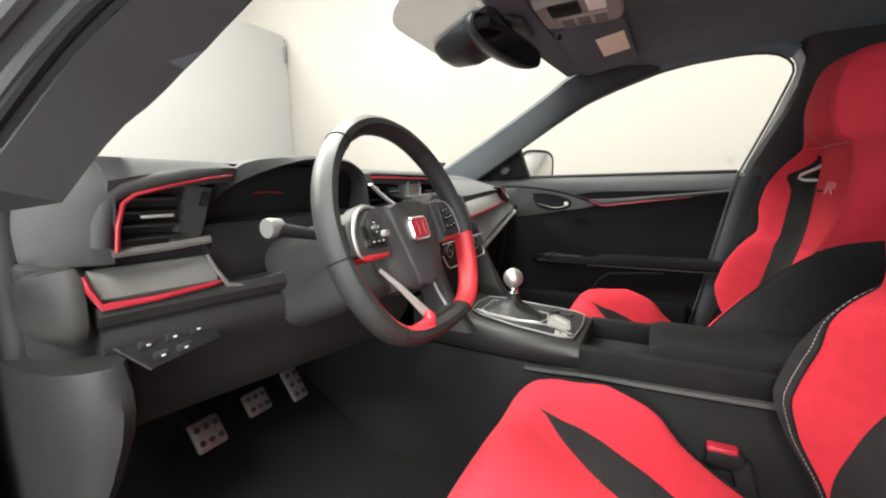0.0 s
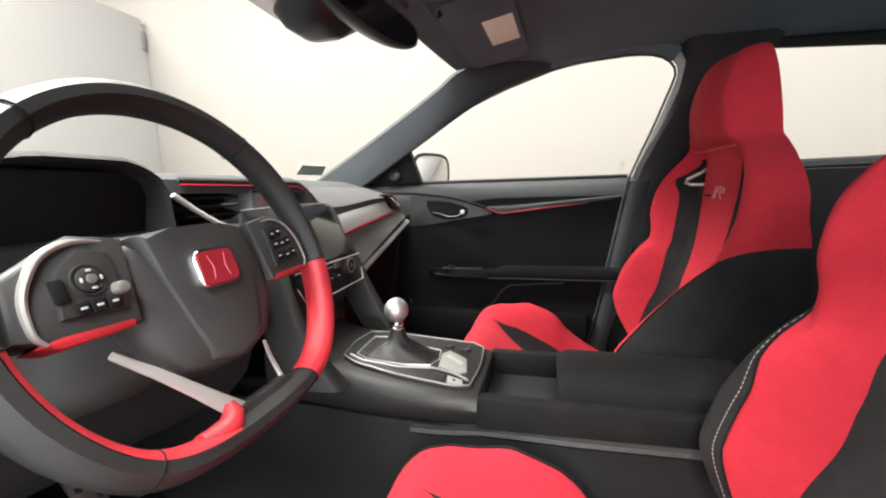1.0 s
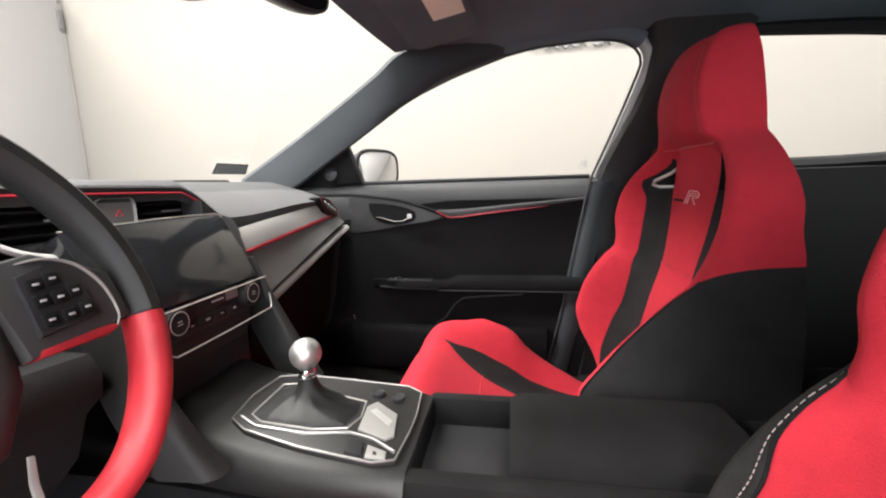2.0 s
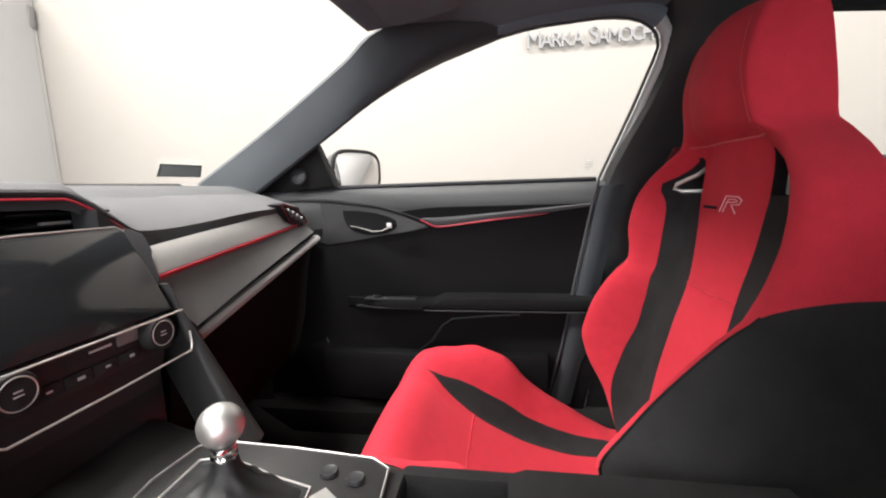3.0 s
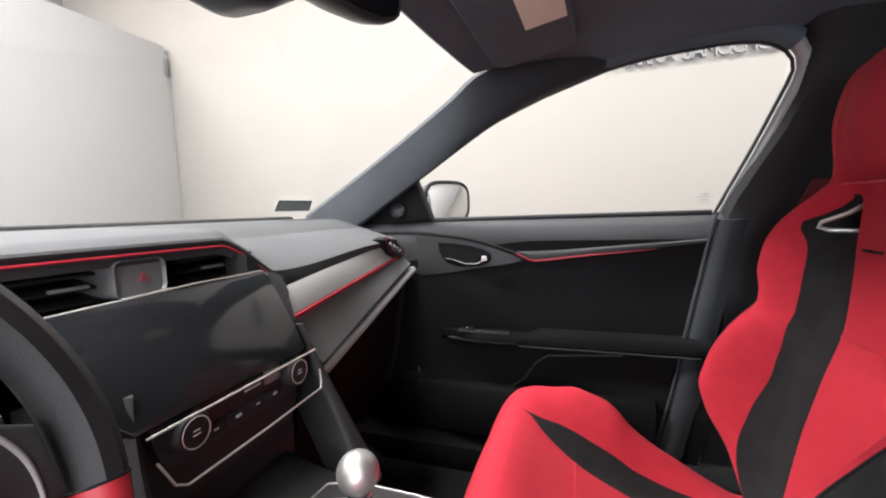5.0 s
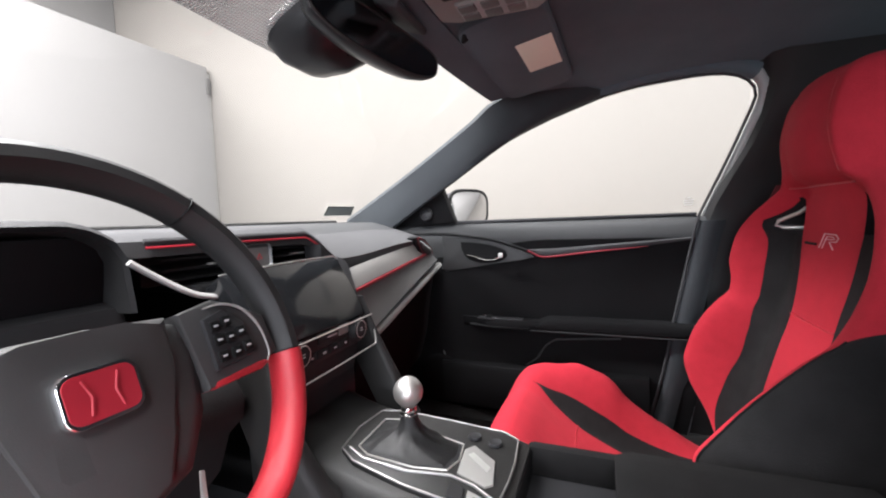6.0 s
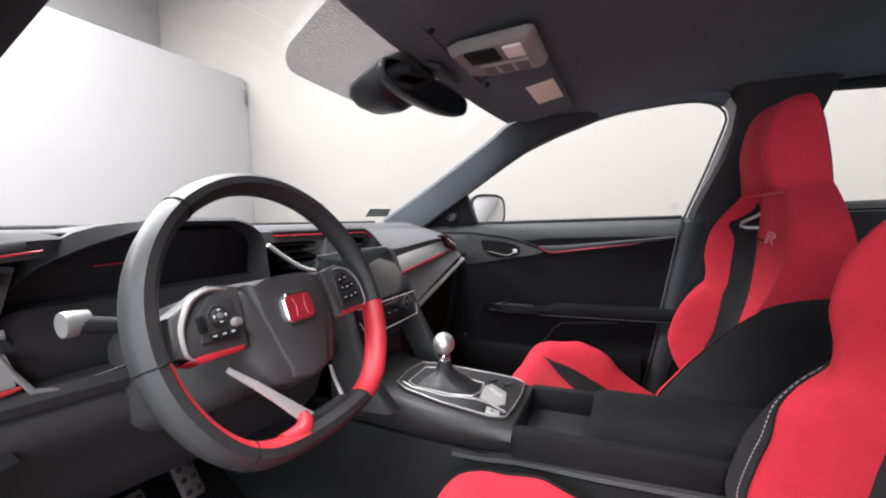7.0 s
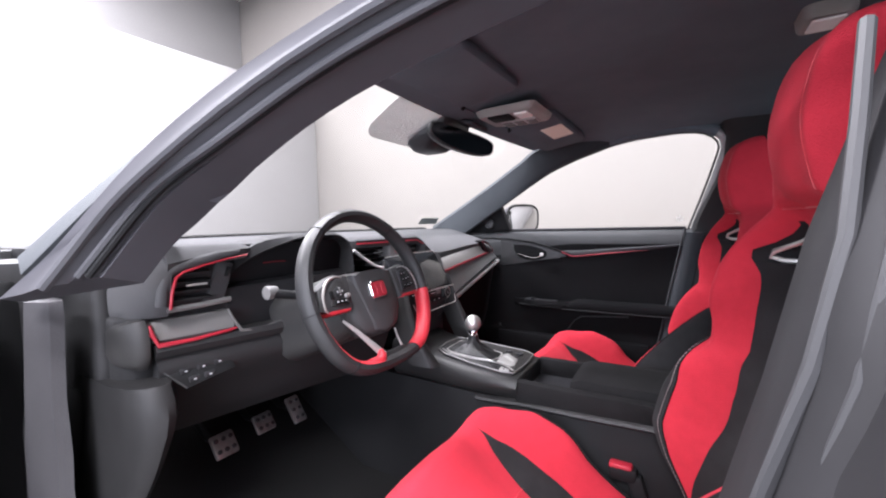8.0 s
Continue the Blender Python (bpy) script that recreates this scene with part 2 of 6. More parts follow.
def smoothed(points, n=5):
    """A rounder polyline through the given points."""
    pts = [Vector(p) for p in points]
    out = []
    for i in range(len(pts) - 1):
        a, b, c, d = pts[max(0, i - 1)], pts[i], pts[i + 1], pts[min(len(pts) - 1, i + 2)]
        for k in range(n):
            u = k / n
            out.append(0.5 * (2 * b + (c - a) * u + (2 * a - 5 * b + 4 * c - d) * u ** 2 + (3 * b - a - 3 * c + d) * u ** 3))
    return out + [pts[-1]]


def prism(outline, a, b, place, bevel=0.002, bm=None):
    """A slab: outline of (u, v) from depth a to depth b; place(u, v, w) gives the point."""
    bm = bm or bmesh.new()
    lo = [bm.verts.new(place(u, v, a)) for u, v in outline]
    hi = [bm.verts.new(place(u, v, b)) for u, v in outline]
    k = len(outline)
    fs = [bm.faces.new(lo[::-1]), bm.faces.new(hi)]
    for i in range(k):
        fs.append(bm.faces.new((lo[i], lo[(i + 1) % k], hi[(i + 1) % k], hi[i])))
    if bevel:
        rim = [e for e in fs[0].edges] + [e for e in fs[1].edges]
        bmesh.ops.bevel(bm, geom=rim, offset=bevel, segments=2, affect="EDGES", profile=0.5)
    return bm


def rounded(w, h, r, n=5, cx=0.0, cy=0.0):
    """A rounded rectangle outline."""
    r = min(r, w / 2 - 1e-4, h / 2 - 1e-4)
    out = []
    for qx, qy, a0 in ((1, 1, 0), (-1, 1, 90), (-1, -1, 180), (1, -1, 270)):
        for i in range(n + 1):
            a = radians(a0 + 90 * i / n)
            out.append((cx + qx * (w / 2 - r) + r * math.cos(a), cy + qy * (h / 2 - r) + r * math.sin(a)))
    return out


def turned(profile, n=24, m=None, bm=None, caps=True):
    """A turned form: (radius, height) pairs about z."""
    m = m or Matrix()
    rings = [[m @ Vector((r * math.cos(2 * math.pi * q / n), r * math.sin(2 * math.pi * q / n), h)) for q in range(n)] for r, h in profile]
    return loft(rings, bm=bm, caps=caps)


def sheet(front, back, us, vs, region, keep=lambda u, v: True, bm_back=None):
    """A thick upholstered form over a grid: one bmesh for each region of its face, and one ("shell") for its back and edges."""
    fr = [[Vector(front(u, v)) for v in vs] for u in us]
    bk = [[Vector(back(u, v)) for v in vs] for u in us]
    nu, nv = len(us) - 1, len(vs) - 1
    on = [[keep((us[i] + us[i + 1]) / 2, (vs[j] + vs[j + 1]) / 2) for j in range(nv)] for i in range(nu)]
    out = {"shell": bmesh.new()}

    def quad(key, pts):
        bm = out.setdefault(key, bmesh.new())
        bm.faces.new([bm.verts.new(p) for p in pts])

    for i in range(nu):
        for j in range(nv):
            if not on[i][j]:
                continue
            key = region((us[i] + us[i + 1]) / 2, (vs[j] + vs[j + 1]) / 2)
            quad(key, (fr[i][j], fr[i + 1][j], fr[i + 1][j + 1], fr[i][j + 1]))
            quad("shell", (bk[i][j], bk[i][j + 1], bk[i + 1][j + 1], bk[i + 1][j]))
            for di, dj, a, b in ((-1, 0, (i, j), (i, j + 1)), (1, 0, (i + 1, j), (i + 1, j + 1)), (0, -1, (i, j), (i + 1, j)), (0, 1, (i, j + 1), (i + 1, j + 1))):
                x, y = i + di, j + dj
                if not (0 <= x < nu and 0 <= y < nv) or not on[x][y]:
                    quad("shell", (fr[a[0]][a[1]], fr[b[0]][b[1]], bk[b[0]][b[1]], bk[a[0]][a[1]]))
    return out


def steps(a, b, n):
    return [a + (b - a) * i / n for i in range(n + 1)]


# ---- showroom ----
def slab(name, x0, x1, y0, y1, z0, z1, mat, label, category):
    ob = part(name, box(x1 - x0, y1 - y0, z1 - z0, ((x0 + x1) / 2, (y0 + y1) / 2, (z0 + z1) / 2), 0.004), mat)
    return tagged(ob, label, category, kind="structure")


floor = slab("floor", -6.2, 3.4, -6.2, 6.6, -0.2, 0, "floor_grey", "smooth grey concrete showroom floor", "floor")
wall_east = slab("wall_east", 3.06, 3.26, -6.2, 6.6, 0, 4.6, "wall_cream", "plain cream painted showroom wall", "wall")
slab("wall_north", -6.2, 3.055, 6.2, 6.4, 0, 4.6, "wall_white", "cream wall behind the white partition", "wall")
wall_west = slab("wall_west", -6.2, -6.0, -6.2, 6.19, 0, 0.35, "wall_white", "low white sill wall under the added window", "wall")
slab("wall_west", -6.2, -6.0, -6.2, 6.19, 3.3, 4.6, "wall_white", "white wall over the added window", "wall")
slab("wall_west", -6.2, -6.0, -6.2, -4.0, 0.36, 3.29, "wall_white", "plain white showroom wall", "wall")
slab("wall_west", -6.2, -6.0, 4.6, 6.19, 0.36, 3.29, "wall_white", "plain white showroom wall", "wall")
wall_south = slab("wall_south", -5.99, 3.05, -6.2, -6.0, 0, 4.6, "wall_white", "plain white showroom wall", "wall")
ceiling = slab("ceiling", -6.2, 3.4, -6.2, 6.6, 4.61, 4.8, "ceiling_white", "plain white showroom ceiling", "ceiling")
partition = slab("partition", -5.9, 3.01, 4.59, 4.69, 0, 2.86, "wall_white", "tall smooth white partition panel beside the wall", "partition")
seam = slab("trim", 3.012, 3.056, 4.605, 4.68, 0, 2.80, "lamp_plastic", "narrow grey joint strip closing the partition's end", "trim")
hinge = slab("trim", 2.985, 3.035, 4.575, 4.589, 2.55, 2.73, "grey_plastic", "small grey hinge plate on the partition's edge", "trim")


def unseen_window():
    """Wide glazed front, unseen and added to bring light in beside the open door."""
    w = thing("unseen_window_1", "added unseen glazed front in a grey metal frame", "window", kind="structure", at=(-6.1, 0.3, 0.36))
    for y in (-4.25, -1.42, 1.42, 4.25):
        part("mullion", box(0.08, 0.09, 2.92, (0, y, 1.465), 0.008), "sign_grey", w)
    for z in (0.03, 2.89):
        part("rail", box(0.08, 8.4, 0.06, (0, 0, z), 0.008), "sign_grey", w)
    for y in (-2.835, 0.0, 2.835):
        p = part("pane", box(0.012, 2.74, 2.80, (0, y, 1.46), 0.001), "window_glass", w)
        p.visible_shadow = False
    # added fill lamp standing in the opening, lights the cabin from the left
    area_lamp("side_fill_lamp", (-5.95, 0.3, 1.82), 8.3, 2.8, 430, (0.95, 0.97, 1.0), (0, 0.301, 1.82))


unseen_window()


# assumed ceiling panel, out of view, with a glowing face and fill lamp
def unseen_ceiling_light(x, y, watts):
    t = thing("unseen_ceiling_light", "added unseen white ceiling light panel, switched on", "lamp", "ceiling lights", at=(x, y, 4.55))
    part("frame", box(0.66, 2.46, 0.08, (0, 0, 0.01), 0.01), "satin_silver", t)
    glow = bpy.data.materials.get("light_diffuser")
    if not glow:
        glow = bpy.data.materials.new("light_diffuser")
        glow.use_nodes = True
        b = glow.node_tree.nodes["Principled BSDF"]
        b.inputs["Base Color"].default_value = (0.9, 0.9, 0.9, 1)
        b.inputs["Emission Color"].default_value = (1, 0.97, 0.92, 1)
        b.inputs["Emission Strength"].default_value = 3.0
    part("diffuser", box(0.6, 2.4, 0.02, (0, 0, -0.036), 0.004), glow, t)
    area_lamp("ceiling_fill_lamp", (x, y, 4.49), 0.6, 2.4, watts)


# positions and watts chosen to light cabin and walls; all panels are added
for lx, ly, lw in ((-4.0, -0.8, 450), (-4.4, 2.8, 110), (-2.2, -0.1, 270), (0.2, 2.2, 420), (0.4, -2.8, 320), (-0.8, 5.45, 900)):
    unseen_ceiling_light(lx, ly, lw)


def wall_sign():
    """Raised metal letters on the cream wall, read from the car."""
    t = thing("wall_sign", "raised dark grey metal capital letters on the cream wall", "sign", at=(3.06, 0.172, 2.014))
    start = 0.0
    for word, wide in (("MARKA", 0.418), ("SAMOCHODÓW", 0.820)):
        made, x = [], 0.0
        for i, ch in enumerate(word):
            c = bpy.data.curves.new("letter", "FONT")
            c.body, c.size, c.extrude, c.bevel_depth = ch, 0.153 * (1.24 if i == 0 else 1.0), 0.010, 0.0
            tmp = new("letter_tmp", c)
            me = bpy.data.meshes.new_from_object(tmp.evaluated_get(bpy.context.evaluated_depsgraph_get()))
            bpy.data.objects.remove(tmp)
            xs = [v.co.x for v in me.vertices]
            for v in me.vertices:
                v.co.x += x - min(xs)
            x += max(xs) - min(xs) - 0.002
            made.append(me)
        for me in made:
            for v in me.vertices:
                v.co.x *= wide / x
            me.materials.append(M["sign_grey"])
            ob = new("letter", me)
            ob.parent = t
            ob.matrix_local = pose(-0.03, -start, 0, 90, 0, -90)
        start += wide + 0.042


wall_sign()


# ---- car body ----
def glass_x(z):
    """Half-width of the side glass plane at height z."""
    return 0.745 - 0.517 * (z - 1.005)


rail_z = keyed([(0.02, 1.285), (0.10, 1.302), (0.25, 1.298), (0.42, 1.272), (0.58, 1.232), (0.70, 1.18), (0.83, 1.108), (0.96, 1.02), (1.06, 0.95)])
rear_rail_z = keyed([(-1.3, 1.18), (-0.8, 1.25), (-0.4, 1.285), (0.02, 1.30)])


def rail(y):
    return rail_z(y) if y > 0.1 else rear_rail_z(y) if y < 0.02 else 1.301


roof_c = keyed([(-1.3, 1.26), (-0.8, 1.33), (-0.2, 1.375), (0.2, 1.36), (0.45, 1.33), (0.6, 1.30), (0.7, 1.285)])
body = thing("cabin_shell", "hatchback body shell with dark cabin trim and grey paint", "car body", kind="structure")


def lining(u, v):
    y = v + (0.05 * (1 - u * u) if v > 0.5 else 0)
    k = smooth01(0.36, 0.59, v)
    zr = (rail(min(v, 0.36)) + 0.012) * (1 - k) + 1.300 * k
    xr = (glass_x(rail(min(v, 0.36)) + 0.012) - 0.012) * (1 - k) + 0.495 * k
    return Vector((u * xr, y, roof_c(v) - (roof_c(v) - zr) * abs(u) ** 2.6))


us = steps(-1, 1, 28)
vs = steps(-1.3, 0.59, 30)
bms = sheet(lining, lambda u, v: lining(u, v) + Vector((0, 0, 0.022)), us, vs, lambda u, v: "face")
part("roof_lining", bms["face"], "headliner", body, "black fabric roof lining")
part("roof_lining_back", bms["shell"], "headliner", body)
skin = sheet(lambda u, v: lining(u * 1.02, v) + Vector((u * 0.03, 0, 0.035)), lambda u, v: lining(u * 1.02, v) + Vector((u * 0.03, 0, 0.05)), us, vs, lambda u, v: "face")
bm = skin["shell"]
me = bpy.data.meshes.new("tmp")
skin["face"].to_mesh(me)
bm.from_mesh(me)
part("roof_panel", bm, "car_paint", body, "grey painted roof panel")

screen_in = [(0.0, (0.70, 1.20, 1.0)), (0.33, (0.635, 0.93, 1.13)), (0.7, (0.555, 0.685, 1.25)), (0.93, (0.508, 0.592, 1.292)), (1.0, (0.50, 0.47, 1.318))]
door_out = [(0.0, (0.755, 1.06, 0.955)), (0.33, (0.70, 0.84, 1.09)), (0.7, (0.638, 0.62, 1.20)), (0.93, (0.618, 0.50, 1.245)), (1.0, (0.602, 0.34, 1.290))]


pillar_ridge = [(0.0, (0.672, 1.0, 0.975)), (0.33, (0.632, 0.80, 1.085)), (0.7, (0.570, 0.59, 1.195)), (0.93, (0.537, 0.48, 1.243)), (1.0, (0.585, 0.34, 1.296))]


def along(keys, s):
    return Vector([keyed([(k, p[i]) for k, p in keys])(s) for i in range(3)])


def a_pillar(side):
    rings = []
    for s in steps(0, 1, 18):
        a, b, r = along(screen_in, s), along(door_out, s), along(pillar_ridge, s)
        if side < 0:
            r.x -= 0.036 * (1 - smooth01(0.30, 0.75, s))
        inward = Vector((-0.75, -0.5, -0.3)).normalized()
        ring = [a, a.lerp(r, 0.35) + inward * 0.006, a.lerp(r, 0.75) + inward * 0.009, r.lerp(a, 0.06) + inward * 0.004, r.lerp(b, 0.08) + inward * 0.002, r.lerp(b, 0.5) + inward * 0.004, b + inward * 0.002]
        ring += [b - inward * 0.03, (a + b) / 2 - inward * 0.045, a - inward * 0.03]
        rings.append([Vector((side * p.x, p.y, p.z)) for p in ring])
    if side < 0:
        rings.insert(0, [p + (p - q) * 0.5 for p, q in zip(rings[0], rings[1])])
    part("pillar_trim", loft(rings), "pillar_cloth", body, "dark grey windscreen pillar trim")


for side in (1, -1):
    a_pillar(side)

# windscreen
def screen_point(u, s):
    a = along(screen_in, s)
    z = a.z + (0.012 if s > 0.5 else 0.0) * (1 - u * u)
    return Vector((u * (a.x + 0.004), a.y + (0.10 + 0.0 * s) * (1 - u * u) * (1 - 0.5 * s), z + 0.003))


ws = sheet(screen_point, lambda u, s: screen_point(u, s) + Vector((0, 0.004, 0.004)), steps(-1, 1, 16), steps(0, 0.97, 12), lambda u, v: "face")
bm = ws["shell"]
me = bpy.data.meshes.new("tmp")
ws["face"].to_mesh(me)
bm.from_mesh(me)
windscreen = part("windscreen", bm, "window_glass", body, "clear laminated windscreen")
windscreen.visible_shadow = False

# frit patch behind the mirror and the permit on the glass
def shade_point(k, s, lift):
    corner = 0.10 * (1 - math.sqrt(1 - max(0.0, (0.70 - s) / 0.08) ** 2)) if s < 0.70 else 0.0
    u = -0.46 + corner + (0.43 - corner) * k
    return screen_point(u - 0.35 * (s - 0.62), s) + Vector((0, -lift, -lift))


fp = sheet(lambda k, s: shade_point(k, s, 0.0024), lambda k, s: shade_point(k, s, 0.0021), steps(0, 1, 8), [0.62, 0.624, 0.63, 0.64, 0.652, 0.668, 0.685] + steps(0.70, 0.965, 6), lambda u, v: "face")
bm = fp["shell"]
me = bpy.data.meshes.new("tmp")
fp["face"].to_mesh(me)
bm.from_mesh(me)
part("dotted_shade_band", bm, "frit", windscreen, "pale dotted shade patch on the glass")
def permit(edge_, lift):
    """A small tilted rectangle lying on the glass."""
    def at(a, b):
        u = (0.757 + 0.153 * a) * b + (0.80 + 0.163 * a) * (1 - b)
        return screen_point(u, 0.054 + 0.067 * b) + Vector((0, -lift, -lift))
    g = sheet(lambda a, b: at(edge_ + (1 - 2 * edge_) * a, 2 * edge_ + (1 - 4 * edge_) * b), lambda a, b: at(edge_ + (1 - 2 * edge_) * a, 2 * edge_ + (1 - 4 * edge_) * b) + Vector((0, 0.0003, 0.0003)), steps(0, 1, 5), steps(0, 1, 3), lambda u, v: "face")
    out = g["shell"]
    me_ = bpy.data.meshes.new("tmp")
    g["face"].to_mesh(me_)
    out.from_mesh(me_)
    return out


stick = part("permit_sticker", permit(0.0, 0.0020), material("permit_pale", (0.13, 0.145, 0.14), 0.5), windscreen, "small grey-green sticker at the glass corner")
part("sticker_print", permit(0.055, 0.0028), material("permit_green", (0.26, 0.29, 0.28), 0.5), stick)

# header, floor, firewall, sills and the closed rear
part("header_trim", loft([[Vector((x, 0.60 + 0.045 * (1 - (x / 0.5) ** 2) + dy, 1.293 + 0.012 * (1 - (x / 0.5) ** 2) + dz)) for dy, dz in ((0.015, -0.006), (0.03, 0.006), (0.01, 0.03), (-0.05, 0.03), (-0.05, 0.002))] for x in steps(-0.5, 0.5, 16)]), "headliner", body)
part("floor_carpet", loft([[Vector((x, y, z)) for y, z in ((-1.3, 0.30), (0.95, 0.30), (1.35, 0.52), (1.35, 0.46), (0.95, 0.24), (-1.3, 0.24))] for x in (-0.72, 0.72)]), "carpet", body, "black carpet on the cabin floor")
part("firewall", box(1.5, 0.04, 0.62, (0, 1.40, 0.68), 0.01), "black_plastic", body)
part("cowl", box(1.46, 0.22, 0.03, (0, 1.42, 0.98), 0.01), "black_plastic", body)
for side in (1, -1):
    part("sill_trim", loft([[Vector((side * x, y, z)) for x, z in ((0.66, 0.30), (0.67, 0.36), (0.70, 0.385), (0.78, 0.38), (0.80, 0.34), (0.80, 0.20), (0.70, 0.20))] for y in (-0.2, 0.5, 1.15)]), "carpet", body, "black plastic sill trim")
    # kick panel and front door post
    part("kick_panel", loft([[Vector((side * x, y, z)) for y, x in ((1.13, 0.735), (1.02, 0.69), (1.2, 0.68), (1.38, 0.67), (1.38, 0.80), (1.17, 0.80))] for z in (0.30, 0.5, 0.75, 0.97)]), "soft_black", body)
    # centre post
    rings = []
    for z in steps(0.34, 1.345, 15):
        yf = keyed([(0.34, 0.25), (0.47, 0.222), (0.75, 0.16), (1.0, 0.098), (1.20, 0.022), (1.27, 0.012), (1.31, 0.03), (1.35, 0.05)])(z) - (0.030 if side < 0 else 0)
        x = glass_x(max(z, 0.96)) - 0.0
        wdt = keyed([(0.34, 0.30), (0.6, 0.2), (1.0, 0.17), (1.27, 0.19), (1.35, 0.26)])(z)
        rings.append([Vector((side * (x + dx), yf + dy, z)) for dx, dy in ((-0.012, 0.0), (-0.035, -0.012), (-0.045, -0.04), (-0.045, -wdt + 0.03), (-0.03, -wdt), (0.045 if side > 0 else 0.13, -wdt), (0.05 if side > 0 else 0.12, -0.012), (0.02, -0.002))])
    part("centre_post_trim", loft(rings), "post_dark" if side < 0 else "soft_black", body, "dark plastic centre post trim")


def frame_line(side, off=0.0, dx=0.0):
    """Door opening line: up the front pillar, along the roof, round the corner and down the centre post; off: outwards."""
    flat = [(y, rail_z(y)) for y in steps(1.03, 0.20, 24)]
    flat += [(0.16, 1.3015), (0.125, 1.3005), (0.095, 1.297), (0.07, 1.290), (0.05, 1.279), (0.037, 1.265), (0.032, 1.248), (0.037, 1.225)]
    flat += [(keyed([(0.98, 0.115), (1.005, 0.107), (1.13, 0.065), (1.225, 0.037)])(z), z) for z in steps(1.20, 0.98, 10)]
    if side < 0:
        flat = [(y - 0.030 * (1 - smooth01(1.16, 1.30, z)) * (1 if y < 0.3 else 0), z) for y, z in flat]
        flat += [(0.110, 0.88), (0.135, 0.76), (0.18, 0.56), (0.22, 0.36)]
    pts = []
    for i, (y, z) in enumerate(flat):
        (ya, za), (yb, zb) = flat[max(0, i - 1)], flat[min(len(flat) - 1, i + 1)]
        d = math.hypot(yb - ya, zb - za)
        y2, z2 = y + off * (zb - za) / d, z - off * (yb - ya) / d
        pts.append(Vector((side * (glass_x(max(z2, 0.96)) + dx), y2, z2)))
    return pts


# left opening: sealing lips and painted frame
edge_lines = [
    [(0.0, (0.768, 0.820, 0.960)), (0.3, (0.715, 0.760, 1.062)), (0.6, (0.673, 0.618, 1.145)), (0.8, (0.642, 0.493, 1.205)), (0.95, (0.627, 0.380, 1.236)), (1.2, (0.612, 0.20, 1.270)), (1.5, (0.612, 0.0, 1.283))],
    [(0.0, (0.783, 0.843, 0.961)), (0.3, (0.725, 0.766, 1.073)), (0.6, (0.688, 0.629, 1.144)), (0.8, (0.655, 0.492, 1.208)), (0.95, (0.642, 0.381, 1.238)), (1.2, (0.622, 0.20, 1.274)), (1.5, (0.622, 0.0, 1.288))],
    [(0.0, (0.815, 0.863, 0.948)), (0.3, (0.758, 0.797, 1.057)), (0.6, (0.718, 0.693, 1.134)), (0.8, (0.676, 0.524, 1.216)), (0.95, (0.655, 0.378, 1.257)), (1.2, (0.640, 0.20, 1.290)), (1.5, (0.640, 0.0, 1.300))],
    [(0.0, (0.835, 0.977, 0.928)), (0.3, (0.802, 0.887, 0.991)), (0.6, (0.730, 0.768, 1.130)), (0.8, (0.681, 0.596, 1.225)), (0.95, (0.656, 0.422, 1.274)), (1.2, (0.648, 0.22, 1.305)), (1.5, (0.648, 0.0, 1.312))]]


def edge(i, s):
    p = along(edge_lines[i], s)
    return Vector((-p.x, p.y, p.z))


frame_rings = []
lip_in = keyed([(-0.12, 0.056), (0.10, 0.057), (0.18, 0.059), (0.30, 0.068), (0.42, 0.066), (0.55, 0.055), (0.70, 0.050), (1.5, 0.050)])
for s in steps(-0.12, 1.5, 30):
    a, b, c, d = (edge(i, s) for i in range(4))
    n = Vector((-1, 0, 0.3)).normalized()
    frame_rings.append([a - n * 0.004, a.lerp(b, 0.6) - n * 0.012, b + n * 0.002, b.lerp(c, 0.5) - n * 0.008, c + n * 0.004, c.lerp(d, 0.5) - n * 0.002, d, d - n * 0.03, a - n * lip_in(s)])
part("door_frame", loft(frame_rings), "car_paint", body, "dark painted frame of the door opening")
part("door_seal", tube([edge(1, s) for s in steps(-0.10, 1.5, 30)], 0.006, 8), "seal_grey", body, "grey rubber door seal")
part("door_seal_groove", tube([edge(0, s).lerp(edge(1, s), 0.5) for s in steps(-0.10, 1.5, 30)], 0.005, 8), "black_plastic", body)
part("door_frame_lip", tube([edge(2, s) for s in steps(-0.10, 1.5, 30)], 0.0075, 8), "seal_grey", body, "grey lip of the door opening")
part("post_frame_lip", tube(frame_line(-1, 0.028, 0.024)[30:], 0.009, 8), "seal_grey", body)
part("post_frame", tube(frame_line(-1, 0.030, 0.062)[30:], 0.028, 10, flat=0.7), "post_dark", body, "dark centre post beside the seat")
part("post_frame_edge", tube(frame_line(-1, 0.040, 0.085)[30:], 0.006, 8), "seal_grey", body, "grey edge of the centre post")
part("post_outer_edge", tube(frame_line(-1, 0.052, 0.105)[30:], 0.010, 8), "car_paint", body, "painted outer edge of the centre post")
